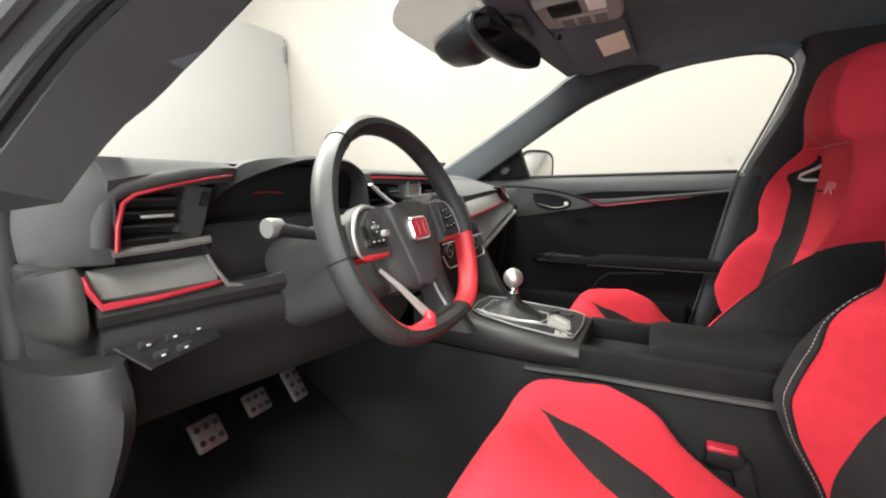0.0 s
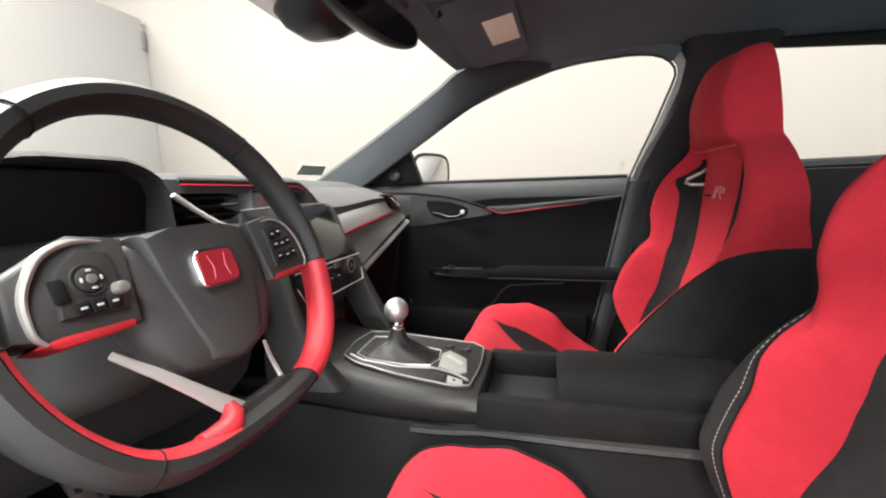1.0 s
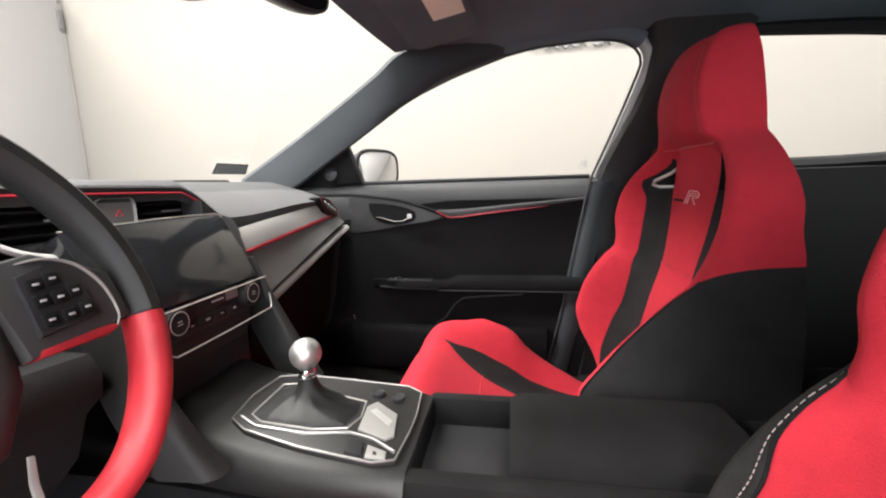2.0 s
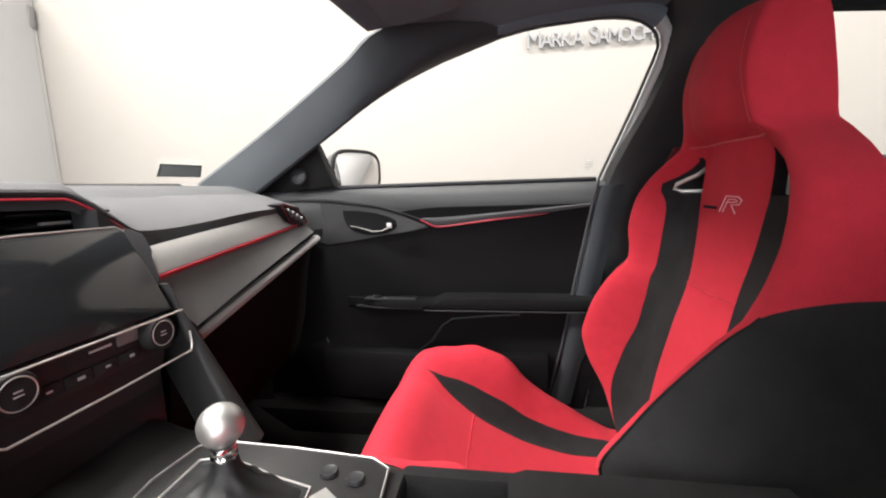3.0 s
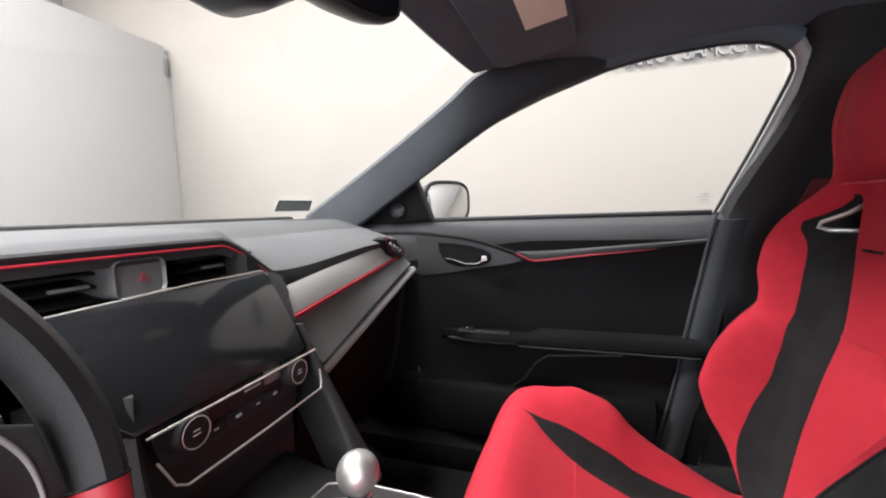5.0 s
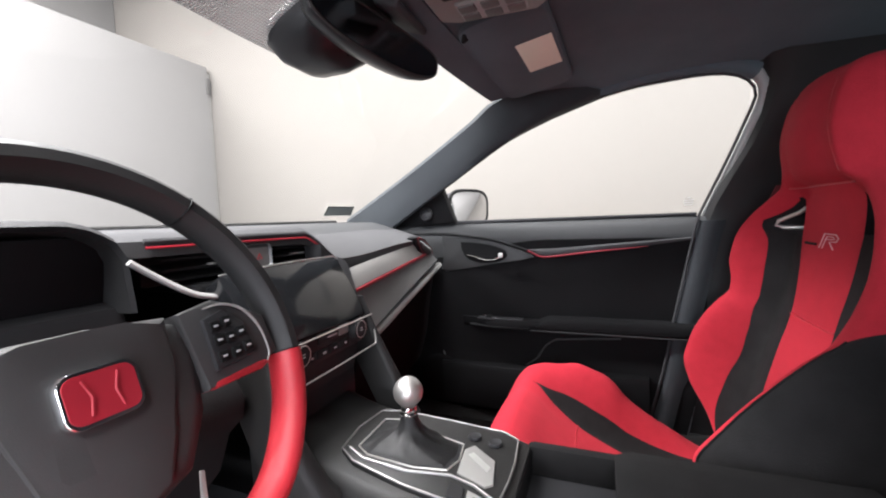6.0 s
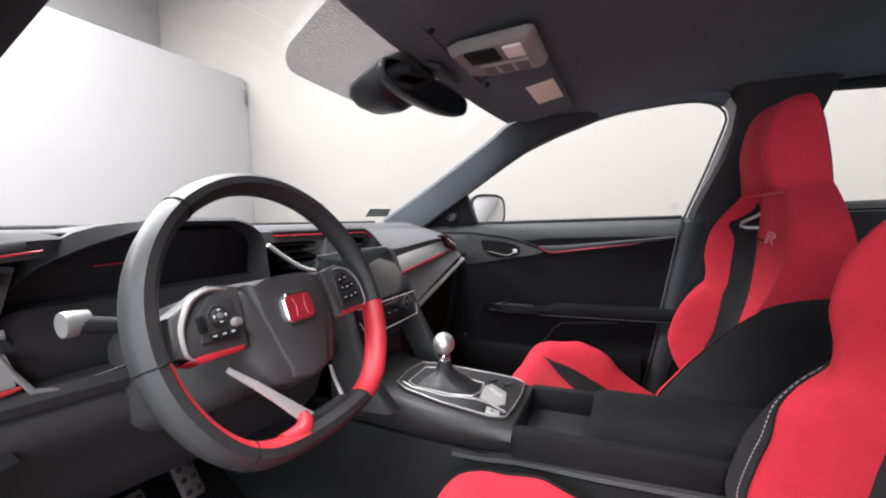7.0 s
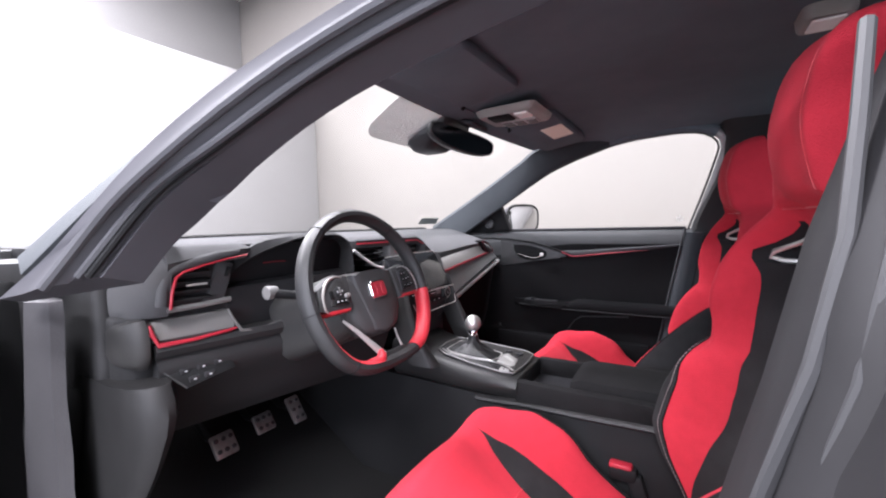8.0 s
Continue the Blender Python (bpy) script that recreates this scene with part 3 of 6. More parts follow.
# two raised seal lips along the driver's centre post
for x0, y0, r in ((-0.8225, 0.0765, 0.0030), (-0.836, 0.0685, 0.0020)):
    lip = [(x0 + 0.5 * max(0.0, z - 0.98), y0 - 0.26 * (z - 0.98) + 0.10 * max(0.0, z - 1.02), z) for z in steps(1.10, 0.40, 16)]
    part("post_lip", tube(lip, r, 8), "knob_black", body, "grey seal lip on the centre post")
part("front_post_seal", loft([[Vector((x + dx, y + dy * w, z)) for dx, dy in ((-0.012, -0.9), (0.004, -1.0), (0.010, -0.5), (0.008, 0.9), (-0.012, 1.0), (-0.03, 0.0))] for x, y, z, w in ((-0.772, 1.010, 0.915, 0.045), (-0.772, 1.017, 0.895, 0.055), (-0.772, 1.050, 0.755, 0.068), (-0.772, 1.070, 0.66, 0.095), (-0.772, 1.075, 0.60, 0.092), (-0.772, 1.08, 0.52, 0.105), (-0.772, 1.09, 0.36, 0.11))]), "post_grey", body, "grey front door post trim")
part("post_seal", tube([(-0.79, 0.04, 1.06), (-0.80, 0.057, 1.0), (-0.81, 0.082, 0.90), (-0.81, 0.115, 0.78), (-0.80, 0.17, 0.55), (-0.79, 0.21, 0.36)], 0.007, 8), "seal_grey", body)
part("right_frame", tube(frame_line(1, 0.039, -0.004)[22:], 0.007, 8), "rubber", body, "black seal of the door opening")
part("right_frame_edge", tube(frame_line(1, 0.057, -0.008)[22:], 0.0135, 10), "frame_grey", body, "grey edge of the centre post")
# lower trim of the right centre post, with the door seam along it
seam_y = keyed([(0.40, 0.238), (0.593, 0.194), (0.682, 0.179), (0.837, 0.149), (0.968, 0.122), (0.99, 0.116)])
part("centre_post_lower", loft([[Vector((x, seam_y(z) + dy, z)) for x, dy in ((0.735, 0.0), (0.702, -0.002), (0.696, -0.010), (0.694, -0.03), (0.698, -0.052), (0.705, -0.06), (0.735, -0.06))] for z in steps(0.40, 0.968, 14)]), "pillar_cloth", body, "dark grey lower centre post trim")
part("door_seam", tube([(0.701, seam_y(z) + 0.004, z) for z in steps(0.40, 0.985, 14)], 0.0035, 8), "rubber", body, "black seal along the post")
part("rear_bulkhead", box(1.5, 0.05, 0.66, (0, -1.32, 0.63), 0.01), "black_fabric", body)
rear_glass = part("tailgate_window", loft([[Vector((x, y, z)) for y, z in ((-1.40, 0.965), (-1.30, 1.235), (-1.296, 1.235), (-1.396, 0.965))] for x in (-0.60, 0.60)]), "window_glass", body, "clear tailgate window")
rear_glass.visible_shadow = False
for side in (1, -1):
    part("tailgate_frame", loft([[Vector((side * (x + dx), y + dy, z)) for dx, dy in ((0, -0.02), (0.14, -0.02), (0.14, 0.03), (0, 0.03))] for x, y, z in ((0.60, -1.40, 0.95), (0.58, -1.30, 1.25))]), "headliner", body)
part("door_jamb", box(0.20, 0.04, 0.64, (-0.86, 1.175, 0.62), 0.01), "black_plastic", body, "black door jamb beside the hinges")
# plain front body and the wheels that the car stands on
part("bonnet", loft([[Vector((x, y + 0.05 * (1 - (x / 0.8) ** 2), z + dz * (1 - (x / 0.82) ** 4))) for y, z, dz in ((1.53, 0.965, 0.0), (1.75, 0.90, 0.04), (2.05, 0.83, 0.05), (2.30, 0.74, 0.03), (2.38, 0.62, 0.0), (2.36, 0.25, 0.0), (1.53, 0.25, 0.0))] for x in steps(-0.80, 0.80, 14)]), "car_paint", body, "dark painted bonnet and nose")
for wx in (-0.79, 0.79):
    for wy in (1.80, -0.98):
        tyre = part("wheel_tyre", turned([(0.19, -0.09), (0.30, -0.10), (0.318, -0.085), (0.32, 0.0), (0.318, 0.085), (0.30, 0.10), (0.19, 0.09)], 36, pose(wx, wy, 0.32, 0, 90, 0)), "rubber", body, "black tyre")
        part("rim", turned([(0.0, -0.094), (0.06, -0.092), (0.07, -0.08), (0.17, -0.075), (0.195, -0.092), (0.195, 0.092), (0.17, 0.075), (0.07, 0.08), (0.06, 0.092), (0.0, 0.094)], 30, pose(wx, wy, 0.32, 0, 90, 0)), "pedal_metal", tyre, "grey wheel rim")
# outer sides behind the doors
for side in (1, -1):
    part("quarter_panel", loft([[Vector((side * x, y, z)) for x, z in ((0.72, 0.2), (0.72, 0.985), (0.74, 0.995), (0.80, 0.985), (0.88, 0.7), (0.86, 0.2))] for y in (-1.35, -0.7, -0.17)]), "black_plastic", body)
    g = part("rear_window", loft([[Vector((side * (glass_x(z) + dx), y, z)) for z, dx in ((0.985, 0), (1.29, 0), (1.29, 0.004), (0.985, 0.004))] for y in (-1.0, -0.06)]), "window_glass", body, "clear rear side window")
    g.visible_shadow = False
    part("rear_window_frame", tube([(side * (glass_x(z) - 0.005), y, z) for y, z in ((-0.10, 0.99), (-0.5, 0.995), (-0.85, 1.01), (-0.98, 1.12), (-0.8, 1.255), (-0.4, 1.292), (-0.12, 1.302), (-0.10, 0.99))], 0.022, 8), "black_plastic", body)


# ---- passenger door ----
def door_x(y, z):
    """Inner face of the passenger door."""
    x = keyed([(0.34, 0.705), (0.52, 0.700), (0.56, 0.712), (0.64, 0.716), (0.70, 0.714), (0.80, 0.716), (0.86, 0.712), (0.925, 0.708), (0.955, 0.716), (0.972, 0.728), (0.98, 0.742)])(z)
    return x + 0.012 * smooth01(0.8, 1.0, y) - 0.03 * smooth01(0.86, 1.0, y) * smooth01(0.7, 0.95, z)


door = thing("door_1", "closed black passenger door with silver and red trim strip", "car door", kind="structure")


def door_z(y, v):
    split = 0.925 - 0.06 * smooth01(0.5, 0.95, y)
    return 0.34 + (split - 0.34) * v if v < 1 else split + (0.98 - split) * (v - 1)


def door_point(y, v):
    z = door_z(y, v)
    return Vector((door_x(y, z), y + 0.20 * max(0, 0.62 - z) * (1 - smooth01(0.2, 0.6, y)), z))


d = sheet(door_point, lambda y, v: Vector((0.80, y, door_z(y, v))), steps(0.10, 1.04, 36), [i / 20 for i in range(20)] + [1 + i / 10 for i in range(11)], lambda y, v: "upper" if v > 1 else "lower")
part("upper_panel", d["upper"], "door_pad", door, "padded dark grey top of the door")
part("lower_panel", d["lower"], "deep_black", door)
part("door_skin", d["shell"], "car_paint", door)
win = part("window_pane", loft([[Vector((glass_x(z) + dx, y, z)) for z, dx in ((0.98, 0), (min(1.30, rail(y)) - 0.0, 0), (min(1.30, rail(y)), 0.004), (0.98, 0.004))] for y in steps(0.04, 0.98, 16)]), "window_glass", door, "clear side window")
win.visible_shadow = False
for k, hw in enumerate((0.004, 0.012, 0.012, 0.010)):
    z = 1.029 - 0.006 * k
    part("glass_mark", box(0.0008, 2 * hw, 0.0022, (glass_x(z) - 0.003, 0.140, z), 0.0002), "frame_grey", win)
part("window_frame", tube(frame_line(1, 0.002, -0.004), 0.0035, 8), "rubber", door, "black window seal")
part("window_frame_edge", tube(frame_line(1, 0.021, -0.002)[22:], 0.0135, 10), "frame_grey", door, "pale grey edge of the frame")
part("window_frame_top", tube(frame_line(1, 0.022, -0.004)[:30], 0.020, 10), "headliner", door, "dark frame over the window")
part("waist_seal", box(0.010, 0.86, 0.010, (0.742, 0.55, 0.985), 0.003), "rubber", door)
# corner cover with tweeter
part("corner_cover", prism([(0.80, 0.985), (1.03, 0.97), (0.90, 1.075), (0.835, 1.105), (0.825, 1.095)], 0.71, 0.75, lambda u, v, w: Vector((w - 0.45 * (v - 1.0), u, v)), 0.004), "black_plastic", door, "black mirror corner cover")
part("tweeter", turned([(0.0, 0.006), (0.012, 0.006), (0.015, 0.004), (0.018, 0.008), (0.021, 0.006), (0.022, 0.0)], 20, pose(0.692, 0.888, 1.015, 0, -80, 0)), "gloss_black", door, "small round tweeter")


def on_door(y, z, off):
    return Vector((door_x(y, z) - off, y, z))


def door_strip(y0, y1, zf, half, off, n=18):
    rings = []
    for y in steps(y0, y1, n):
        z, h = zf(y), half(y)
        rings.append([on_door(y, z - h, -0.004), on_door(y, z - h, off * 0.6), on_door(y, z - h * 0.3, off), on_door(y, z + h * 0.5, off), on_door(y, z + h, off * 0.5), on_door(y, z + h, -0.004)])
    return loft(rings)


strip_low = keyed([(0.12, 0.918), (0.25, 0.902), (0.38, 0.889), (0.44, 0.882), (0.52, 0.874), (0.566, 0.893)])
strip_top = keyed([(0.12, 0.926), (0.30, 0.912), (0.44, 0.901), (0.51, 0.897), (0.566, 0.896)])
part("silver_strip", door_strip(0.125, 0.562, lambda y: (strip_low(y) + strip_top(y)) / 2 + 0.002, lambda y: max(0.0012, (strip_top(y) - strip_low(y)) / 2 - 0.001), 0.006, 30), "dash_pad", door, "satin grey door strip")
part("red_strip", tube([on_door(y, strip_low(y), 0.006) for y in steps(0.24, 0.566, 30)], [0.0006 + 0.0022 * min(1, i / 14) for i in range(31)], 6), "door_red", door, "thin dark red accent line")
part("trim_crease", door_strip(0.56, 1.0, keyed([(0.56, 0.890), (0.62, 0.911), (0.684, 0.929), (0.75, 0.939), (0.83, 0.949), (1.0, 0.953)]), lambda y: 0.004, 0.006), "black_plastic", door)
# spear-shaped grey surround, handle bowl and lever
spear = [(0.845, 0.944), (0.749, 0.934), (0.684, 0.924), (0.620, 0.906), (0.554, 0.882), (0.547, 0.872), (0.590, 0.864), (0.671, 0.853), (0.754, 0.839), (0.832, 0.828), (0.852, 0.836), (0.838, 0.860), (0.836, 0.900)]
part("handle_surround", prism(spear, -0.004, 0.006, lambda u, v, w: on_door(u, v, w), 0.003), "handle_grey", door, "satin grey handle surround")
bowl = [(0.777, 0.923), (0.73, 0.920), (0.683, 0.913), (0.648, 0.903), (0.632, 0.893), (0.630, 0.877), (0.640, 0.867), (0.660, 0.859), (0.69, 0.855), (0.719, 0.856), (0.751, 0.866), (0.766, 0.880), (0.775, 0.900)]
# bowl is a raised slab; the hollow's shade is its near-black colour
bezel = part("handle_bezel", prism(bowl, 0.0, 0.0085, lambda u, v, w: on_door(u, v, w), 0.002), "deep_black", door, "handle bowl, its inner shade painted near-black")
part("door_lever", tube([on_door(0.756, 0.880, 0.010), on_door(0.735, 0.878, 0.014), on_door(0.715, 0.872, 0.018), on_door(0.695, 0.866, 0.02), on_door(0.667, 0.867, 0.021), on_door(0.648, 0.876, 0.018)], [0.002, 0.0026, 0.003, 0.0034, 0.0040, 0.0045], 10, flat=0.6), "chrome", bezel, "chrome door lever")
part("lock_knob", box(0.006, 0.014, 0.014, (0.688, 0.646, 0.881), 0.003), "silver_paint", bezel)
# slim armrest with switches and a raised elbow pad; lit edges drawn as lighter bars
arm = []
for y in steps(0.13, 0.78, 22):
    w = 0.034 * (1 - smooth01(0.66, 0.785, y)) + 0.004
    z = 0.668
    arm.append([Vector((0.73, y, z + 0.016)), Vector((0.712 - w * 0.7, y, z + 0.014)), Vector((0.716 - w, y, z + 0.004)), Vector((0.716 - w, y, z - 0.006)), Vector((0.718 - w * 0.6, y, z - 0.016)), Vector((0.73, y, z - 0.024))])
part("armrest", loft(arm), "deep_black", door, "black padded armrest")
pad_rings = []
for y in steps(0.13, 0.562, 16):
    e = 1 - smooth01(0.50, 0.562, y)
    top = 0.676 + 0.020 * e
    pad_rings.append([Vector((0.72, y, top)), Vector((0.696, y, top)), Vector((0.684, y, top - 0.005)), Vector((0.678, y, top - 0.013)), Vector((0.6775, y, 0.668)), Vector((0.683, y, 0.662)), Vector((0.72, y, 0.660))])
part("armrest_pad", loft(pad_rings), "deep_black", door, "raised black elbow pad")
part("switch_panel", box(0.028, 0.14, 0.005, (0.698, 0.655, 0.683), 0.002), "gloss_black", door, "gloss black switch plate")
part("armrest_edge", tube([(0.6815 + 0.022 * smooth01(0.66, 0.765, y), y, 0.660 - 0.001 * math.sin(y * 9)) for y in steps(0.566, 0.755, 12)], [0.003] * 11 + [0.0045, 0.003], 8), "handle_grey", door, "armrest edge, its lit line put in as lighter grey")
part("armrest_lit_line", tube([(0.680, y, 0.655) for y in steps(0.15, 0.56, 8)], 0.0022, 6), "door_pad", door)
part("window_switch", box(0.016, 0.018, 0.008, (0.698, 0.69, 0.688), 0.003), "black_plastic", door)
for sy in (0.668, 0.700):
    part("switch_mark", box(0.004, 0.003, 0.001, (0.692, sy, 0.6925 if sy > 0.68 else 0.6862), 0.0003), "mark_white", door)
pocket = [(0.855, 0.560), (0.838, 0.530), (0.814, 0.518), (0.771, 0.514), (0.70, 0.522), (0.634, 0.529), (0.585, 0.534), (0.548, 0.560), (0.519, 0.603), (0.490, 0.623), (0.40, 0.631), (0.31, 0.637)]
# the light catching the pocket's edge is put in as a lighter bar
part("pocket_edge", tube([on_door(y, z, 0.001) for y, z in pocket], 0.0026, 8), "handle_grey", door, "moulded door pocket edge, its lit line coloured lighter")
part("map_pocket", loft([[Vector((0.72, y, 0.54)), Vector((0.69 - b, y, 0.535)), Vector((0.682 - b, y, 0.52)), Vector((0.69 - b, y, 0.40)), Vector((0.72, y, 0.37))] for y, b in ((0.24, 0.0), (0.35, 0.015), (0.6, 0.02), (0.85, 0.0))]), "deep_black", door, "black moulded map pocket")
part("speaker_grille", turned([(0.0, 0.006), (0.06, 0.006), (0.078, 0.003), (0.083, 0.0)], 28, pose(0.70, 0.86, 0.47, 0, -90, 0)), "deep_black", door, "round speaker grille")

# open driver's door, folded out beside the front wing
odoor = thing("door_2", "wide open driver's door with black inner panel", "car door", kind="structure", at=pose(-0.83, 1.10, 0, 0, 0, -68))
part("inner_panel", loft([[Vector((x, y, z)) for x, z in ((0.03, 0.34), (0.0, 0.55), (0.02, 0.7), (0.03, 0.95), (-0.02, 0.985), (-0.08, 0.97), (-0.11, 0.7), (-0.09, 0.34))] for y in (-1.02, -0.6, -0.2, -0.02)]), "black_plastic", odoor, "black inner door panel")
part("door_skin", loft([[Vector((x, y, z)) for x, z in ((-0.085, 0.33), (-0.12, 0.7), (-0.085, 0.985), (-0.10, 0.99), (-0.135, 0.7), (-0.10, 0.32))] for y in (-1.04, -0.6, -0.2, 0.0)]), "car_paint", odoor)

# passenger's outside mirror
mir = thing("side_mirror", "grey passenger side mirror housing outside the window", "mirror", at=(0.97, 0.80, 1.03))
hs = []
for s in steps(0, 1, 8):
    k = math.sqrt(max(0.0, 1 - (s * 0.96) ** 2))
    hs.append([Vector((0.095 * k * cx_ + 0.0, 0.015 + 0.10 * s, 0.062 * k * cz_)) for cx_, cz_ in [(1.0 * math.copysign(abs(math.cos(a)) ** 0.55, math.cos(a)), 1.0 * math.copysign(abs(math.sin(a)) ** 0.55, math.sin(a))) for a in steps(0, 2 * math.pi, 28)[:-1]]])
part("housing", loft(hs), "car_paint", mir)
part("rim", tube([Vector((0.093 * math.copysign(abs(math.cos(a)) ** 0.55, math.cos(a)), 0.012, 0.06 * math.copysign(abs(math.sin(a)) ** 0.55, math.sin(a)))) for a in steps(0, 2 * math.pi, 32)[:-1]], 0.006, 8, closed=True, up=(0, 1, 0)), "black_plastic", mir, "black mirror rim")
part("mirror_glass", prism([(0.087 * math.copysign(abs(math.cos(a)) ** 0.55, math.cos(a)), 0.055 * math.copysign(abs(math.sin(a)) ** 0.55, math.sin(a))) for a in steps(0, 2 * math.pi, 32)[:-1]], 0.008, 0.014, lambda u, v, w: Vector((u, w, v)), 0.0005), "mirror", mir, "mirror glass")
part("mirror_foot", tube([(-0.09, 0.05, -0.05), (-0.15, 0.06, -0.055), (-0.20, 0.06, -0.05)], [0.03, 0.022, 0.03], 10), "black_plastic", mir)
mir.matrix_world = pose(0.990, 0.828, 1.038, 0, 0, -30) @ Matrix.Diagonal((1.06, 1.0, 1.12, 1))


# ---- dashboard ----
def face_y(x):
    """Where the dash face stands, swept back towards the doors."""
    return 0.754 + 0.233 * max(0.0, abs(x) - 0.083)


dash = thing("dashboard", "black dashboard with silver panels and red accent lines", "dashboard")
lip_y = keyed([(-0.66, 0.872), (-0.52, 0.868), (-0.46, 0.90), (-0.24, 0.90), (-0.19, 0.868), (-0.09, 0.868), (0.08, 0.868), (0.12, 0.865), (0.17, 0.860), (0.30, 0.853), (0.45, 0.850), (0.58, 0.862), (0.66, 0.88), (0.71, 0.905)])
lip_z = keyed([(-0.66, 0.953), (-0.60, 0.968), (-0.50, 0.980), (-0.19, 0.978), (0.075, 0.976), (0.10, 0.966), (0.135, 0.940), (0.165, 0.922), (0.20, 0.9205), (0.45, 0.936), (0.60, 0.938), (0.65, 0.934), (0.71, 0.92)])
base_y = lambda x: 1.33 - 0.12 * (x / 0.7) ** 2


def pad(x, v):
    y0, z0, y1 = lip_y(x), lip_z(x), base_y(x)
    y = y0 + (y1 - y0) * v
    top = 0.992 + 0.008 * v
    slope = 0.03 + 0.16 * smooth01(0.09, 0.20, x)
    w = smooth01(0.09, 0.20, x)
    rise = (1 - w) * smooth01(-0.012, slope, y - y0) ** 0.8 + w * min(1.0, max(0.0, (y - y0 + 0.004) / slope)) ** 0.85
    z = z0 + (top - z0) * rise
    return Vector((x, y, z))


pd = sheet(pad, lambda x, v: pad(x, v) + Vector((0, 0.006 * (1 - v), -0.02)), steps(-0.655, 0.715, 90), [0, 0.012, 0.03, 0.05, 0.08, 0.12, 0.16, 0.2, 0.26, 0.34, 0.45, 0.6, 0.8, 1.0], lambda u, v: "face" if v < 0.26 or u < 0.13 else "rear")
bm = pd["shell"]
me = bpy.data.meshes.new("tmp")
pd["face"].to_mesh(me)
bm.from_mesh(me)
part("top_pad", bm, "dash_pad", dash, "grained dark grey soft top pad")
part("rear_pad", pd["rear"], "door_pad", dash, "darker rear part of the top pad")
part("windscreen_seal", loft([[Vector((x, base_y(x) + dy, z)) for dy, z in ((-0.012, 0.998), (-0.008, 1.006), (0.01, 1.008), (0.01, 0.99))] for x in steps(-0.62, 0.66, 24)]), "black_plastic", dash, "black seal under the windscreen")


def band(x0, x1, prof, n=24, slant=0.0):
    """A strip along the dash: prof gives (offset behind the face, height) pairs; slant: its start leans with height."""
    return loft([[Vector((x + slant * (z - 0.882) * (x1 - x) / (x1 - x0), face_y(x) + dy, z)) for dy, z in (prof(x) if callable(prof) else prof)] for x in steps(x0, x1, n)])


# passenger side: panels in a line of their own that rises towards the door
def band_p(x0, x1, prof, n=24, lean=0.0):
    rings = []
    for x in steps(x0, x1, n):
        k = (x1 - x) / (x1 - x0)
        rings.append([Vector((x + lean * (z - 0.882) * k, 0.7723 + 0.137 * x + dy, z + 0.0525 * (x - 0.365))) for dy, z in (prof(x) if callable(prof) else prof)])
    return loft(rings)


part("shadow_gap", band_p(0.10, 0.66, lambda x: [(0.062, lip_z(x) - 0.008 - 0.0525 * (x - 0.365)), (0.062, 0.905), (0.10, 0.905), (0.10, lip_z(x) - 0.008 - 0.0525 * (x - 0.365))]), "gloss_black", dash)
def ledge_z(x):
    return 0.791 + 0.0867 * (x - 0.15)


part("silver_panel", band_p(0.104, 0.60, lambda x: [(0.036 - 0.02 * smooth01(0.2, 0.55, x), 0.919 + 0.004 * smooth01(0.3, 0.6, x)), (0.022 - 0.011 * smooth01(0.2, 0.55, x), 0.912), (0.008, 0.899), (0.0, 0.886), (0.004, 0.884), (0.05, 0.884), (0.055, 0.910)], lean=0.9), "mesh_panel", dash, "brushed silver carbon-look trim panel")
part("panel_end_cover", band_p(0.097, 0.1045, [(0.040, 0.918), (0.020, 0.911), (0.006, 0.899), (-0.003, 0.886), (-0.002, 0.880), (0.06, 0.880), (0.06, 0.916)], 2, lean=0.9), "silver_paint", dash, "pale end piece of the silver panel")
part("red_line", band_p(0.100, 0.59, [(-0.004, 0.8845), (-0.004, 0.8795), (0.01, 0.8795), (0.01, 0.8845)]), "red_trim", dash, "thin red accent line")
part("lower_panel", band_p(0.106, 0.655, lambda x: [(0.0, 0.879)] + [(-0.022 * k ** 1.5, 0.879 + (ledge_z(x) + 0.021 - 0.879) * k) for k in (0.2, 0.4, 0.6, 0.8, 1.0)] + [(-0.010, ledge_z(x) + 0.018), (0.05, ledge_z(x) + 0.016), (0.05, 0.879)], lean=-0.5), "under_panel", dash, "dark satin lower trim panel")
# shadow line between panel and ledge, put into this strip's near-black colour
part("ledge_gap", band_p(0.14, 0.68, lambda x: [(-0.012, ledge_z(x) + 0.019), (-0.010, ledge_z(x) + 0.001), (0.04, ledge_z(x) + 0.001), (0.04, ledge_z(x) + 0.017)]), "deep_black", dash, "groove over the ledge, its shade painted near-black")
part("ledge", band_p(0.15, 0.685, lambda x: [(-0.021, ledge_z(x) + 0.005), (-0.027, ledge_z(x)), (-0.028, ledge_z(x) - 0.006), (-0.022, ledge_z(x) - 0.012), (0.05, ledge_z(x) - 0.016), (0.05, ledge_z(x) + 0.004)]), "ledge_grey", dash, "satin grey moulded ledge over the glovebox")
part("glovebox", band_p(0.13, 0.68, lambda x: [(-0.004, ledge_z(x) - 0.014), (0.014, 0.74), (0.032, 0.62), (0.06, 0.53), (0.14, 0.49), (0.30, 0.49), (0.30, ledge_z(x) - 0.017)], 10), "deep_black", dash, "black glovebox lid")


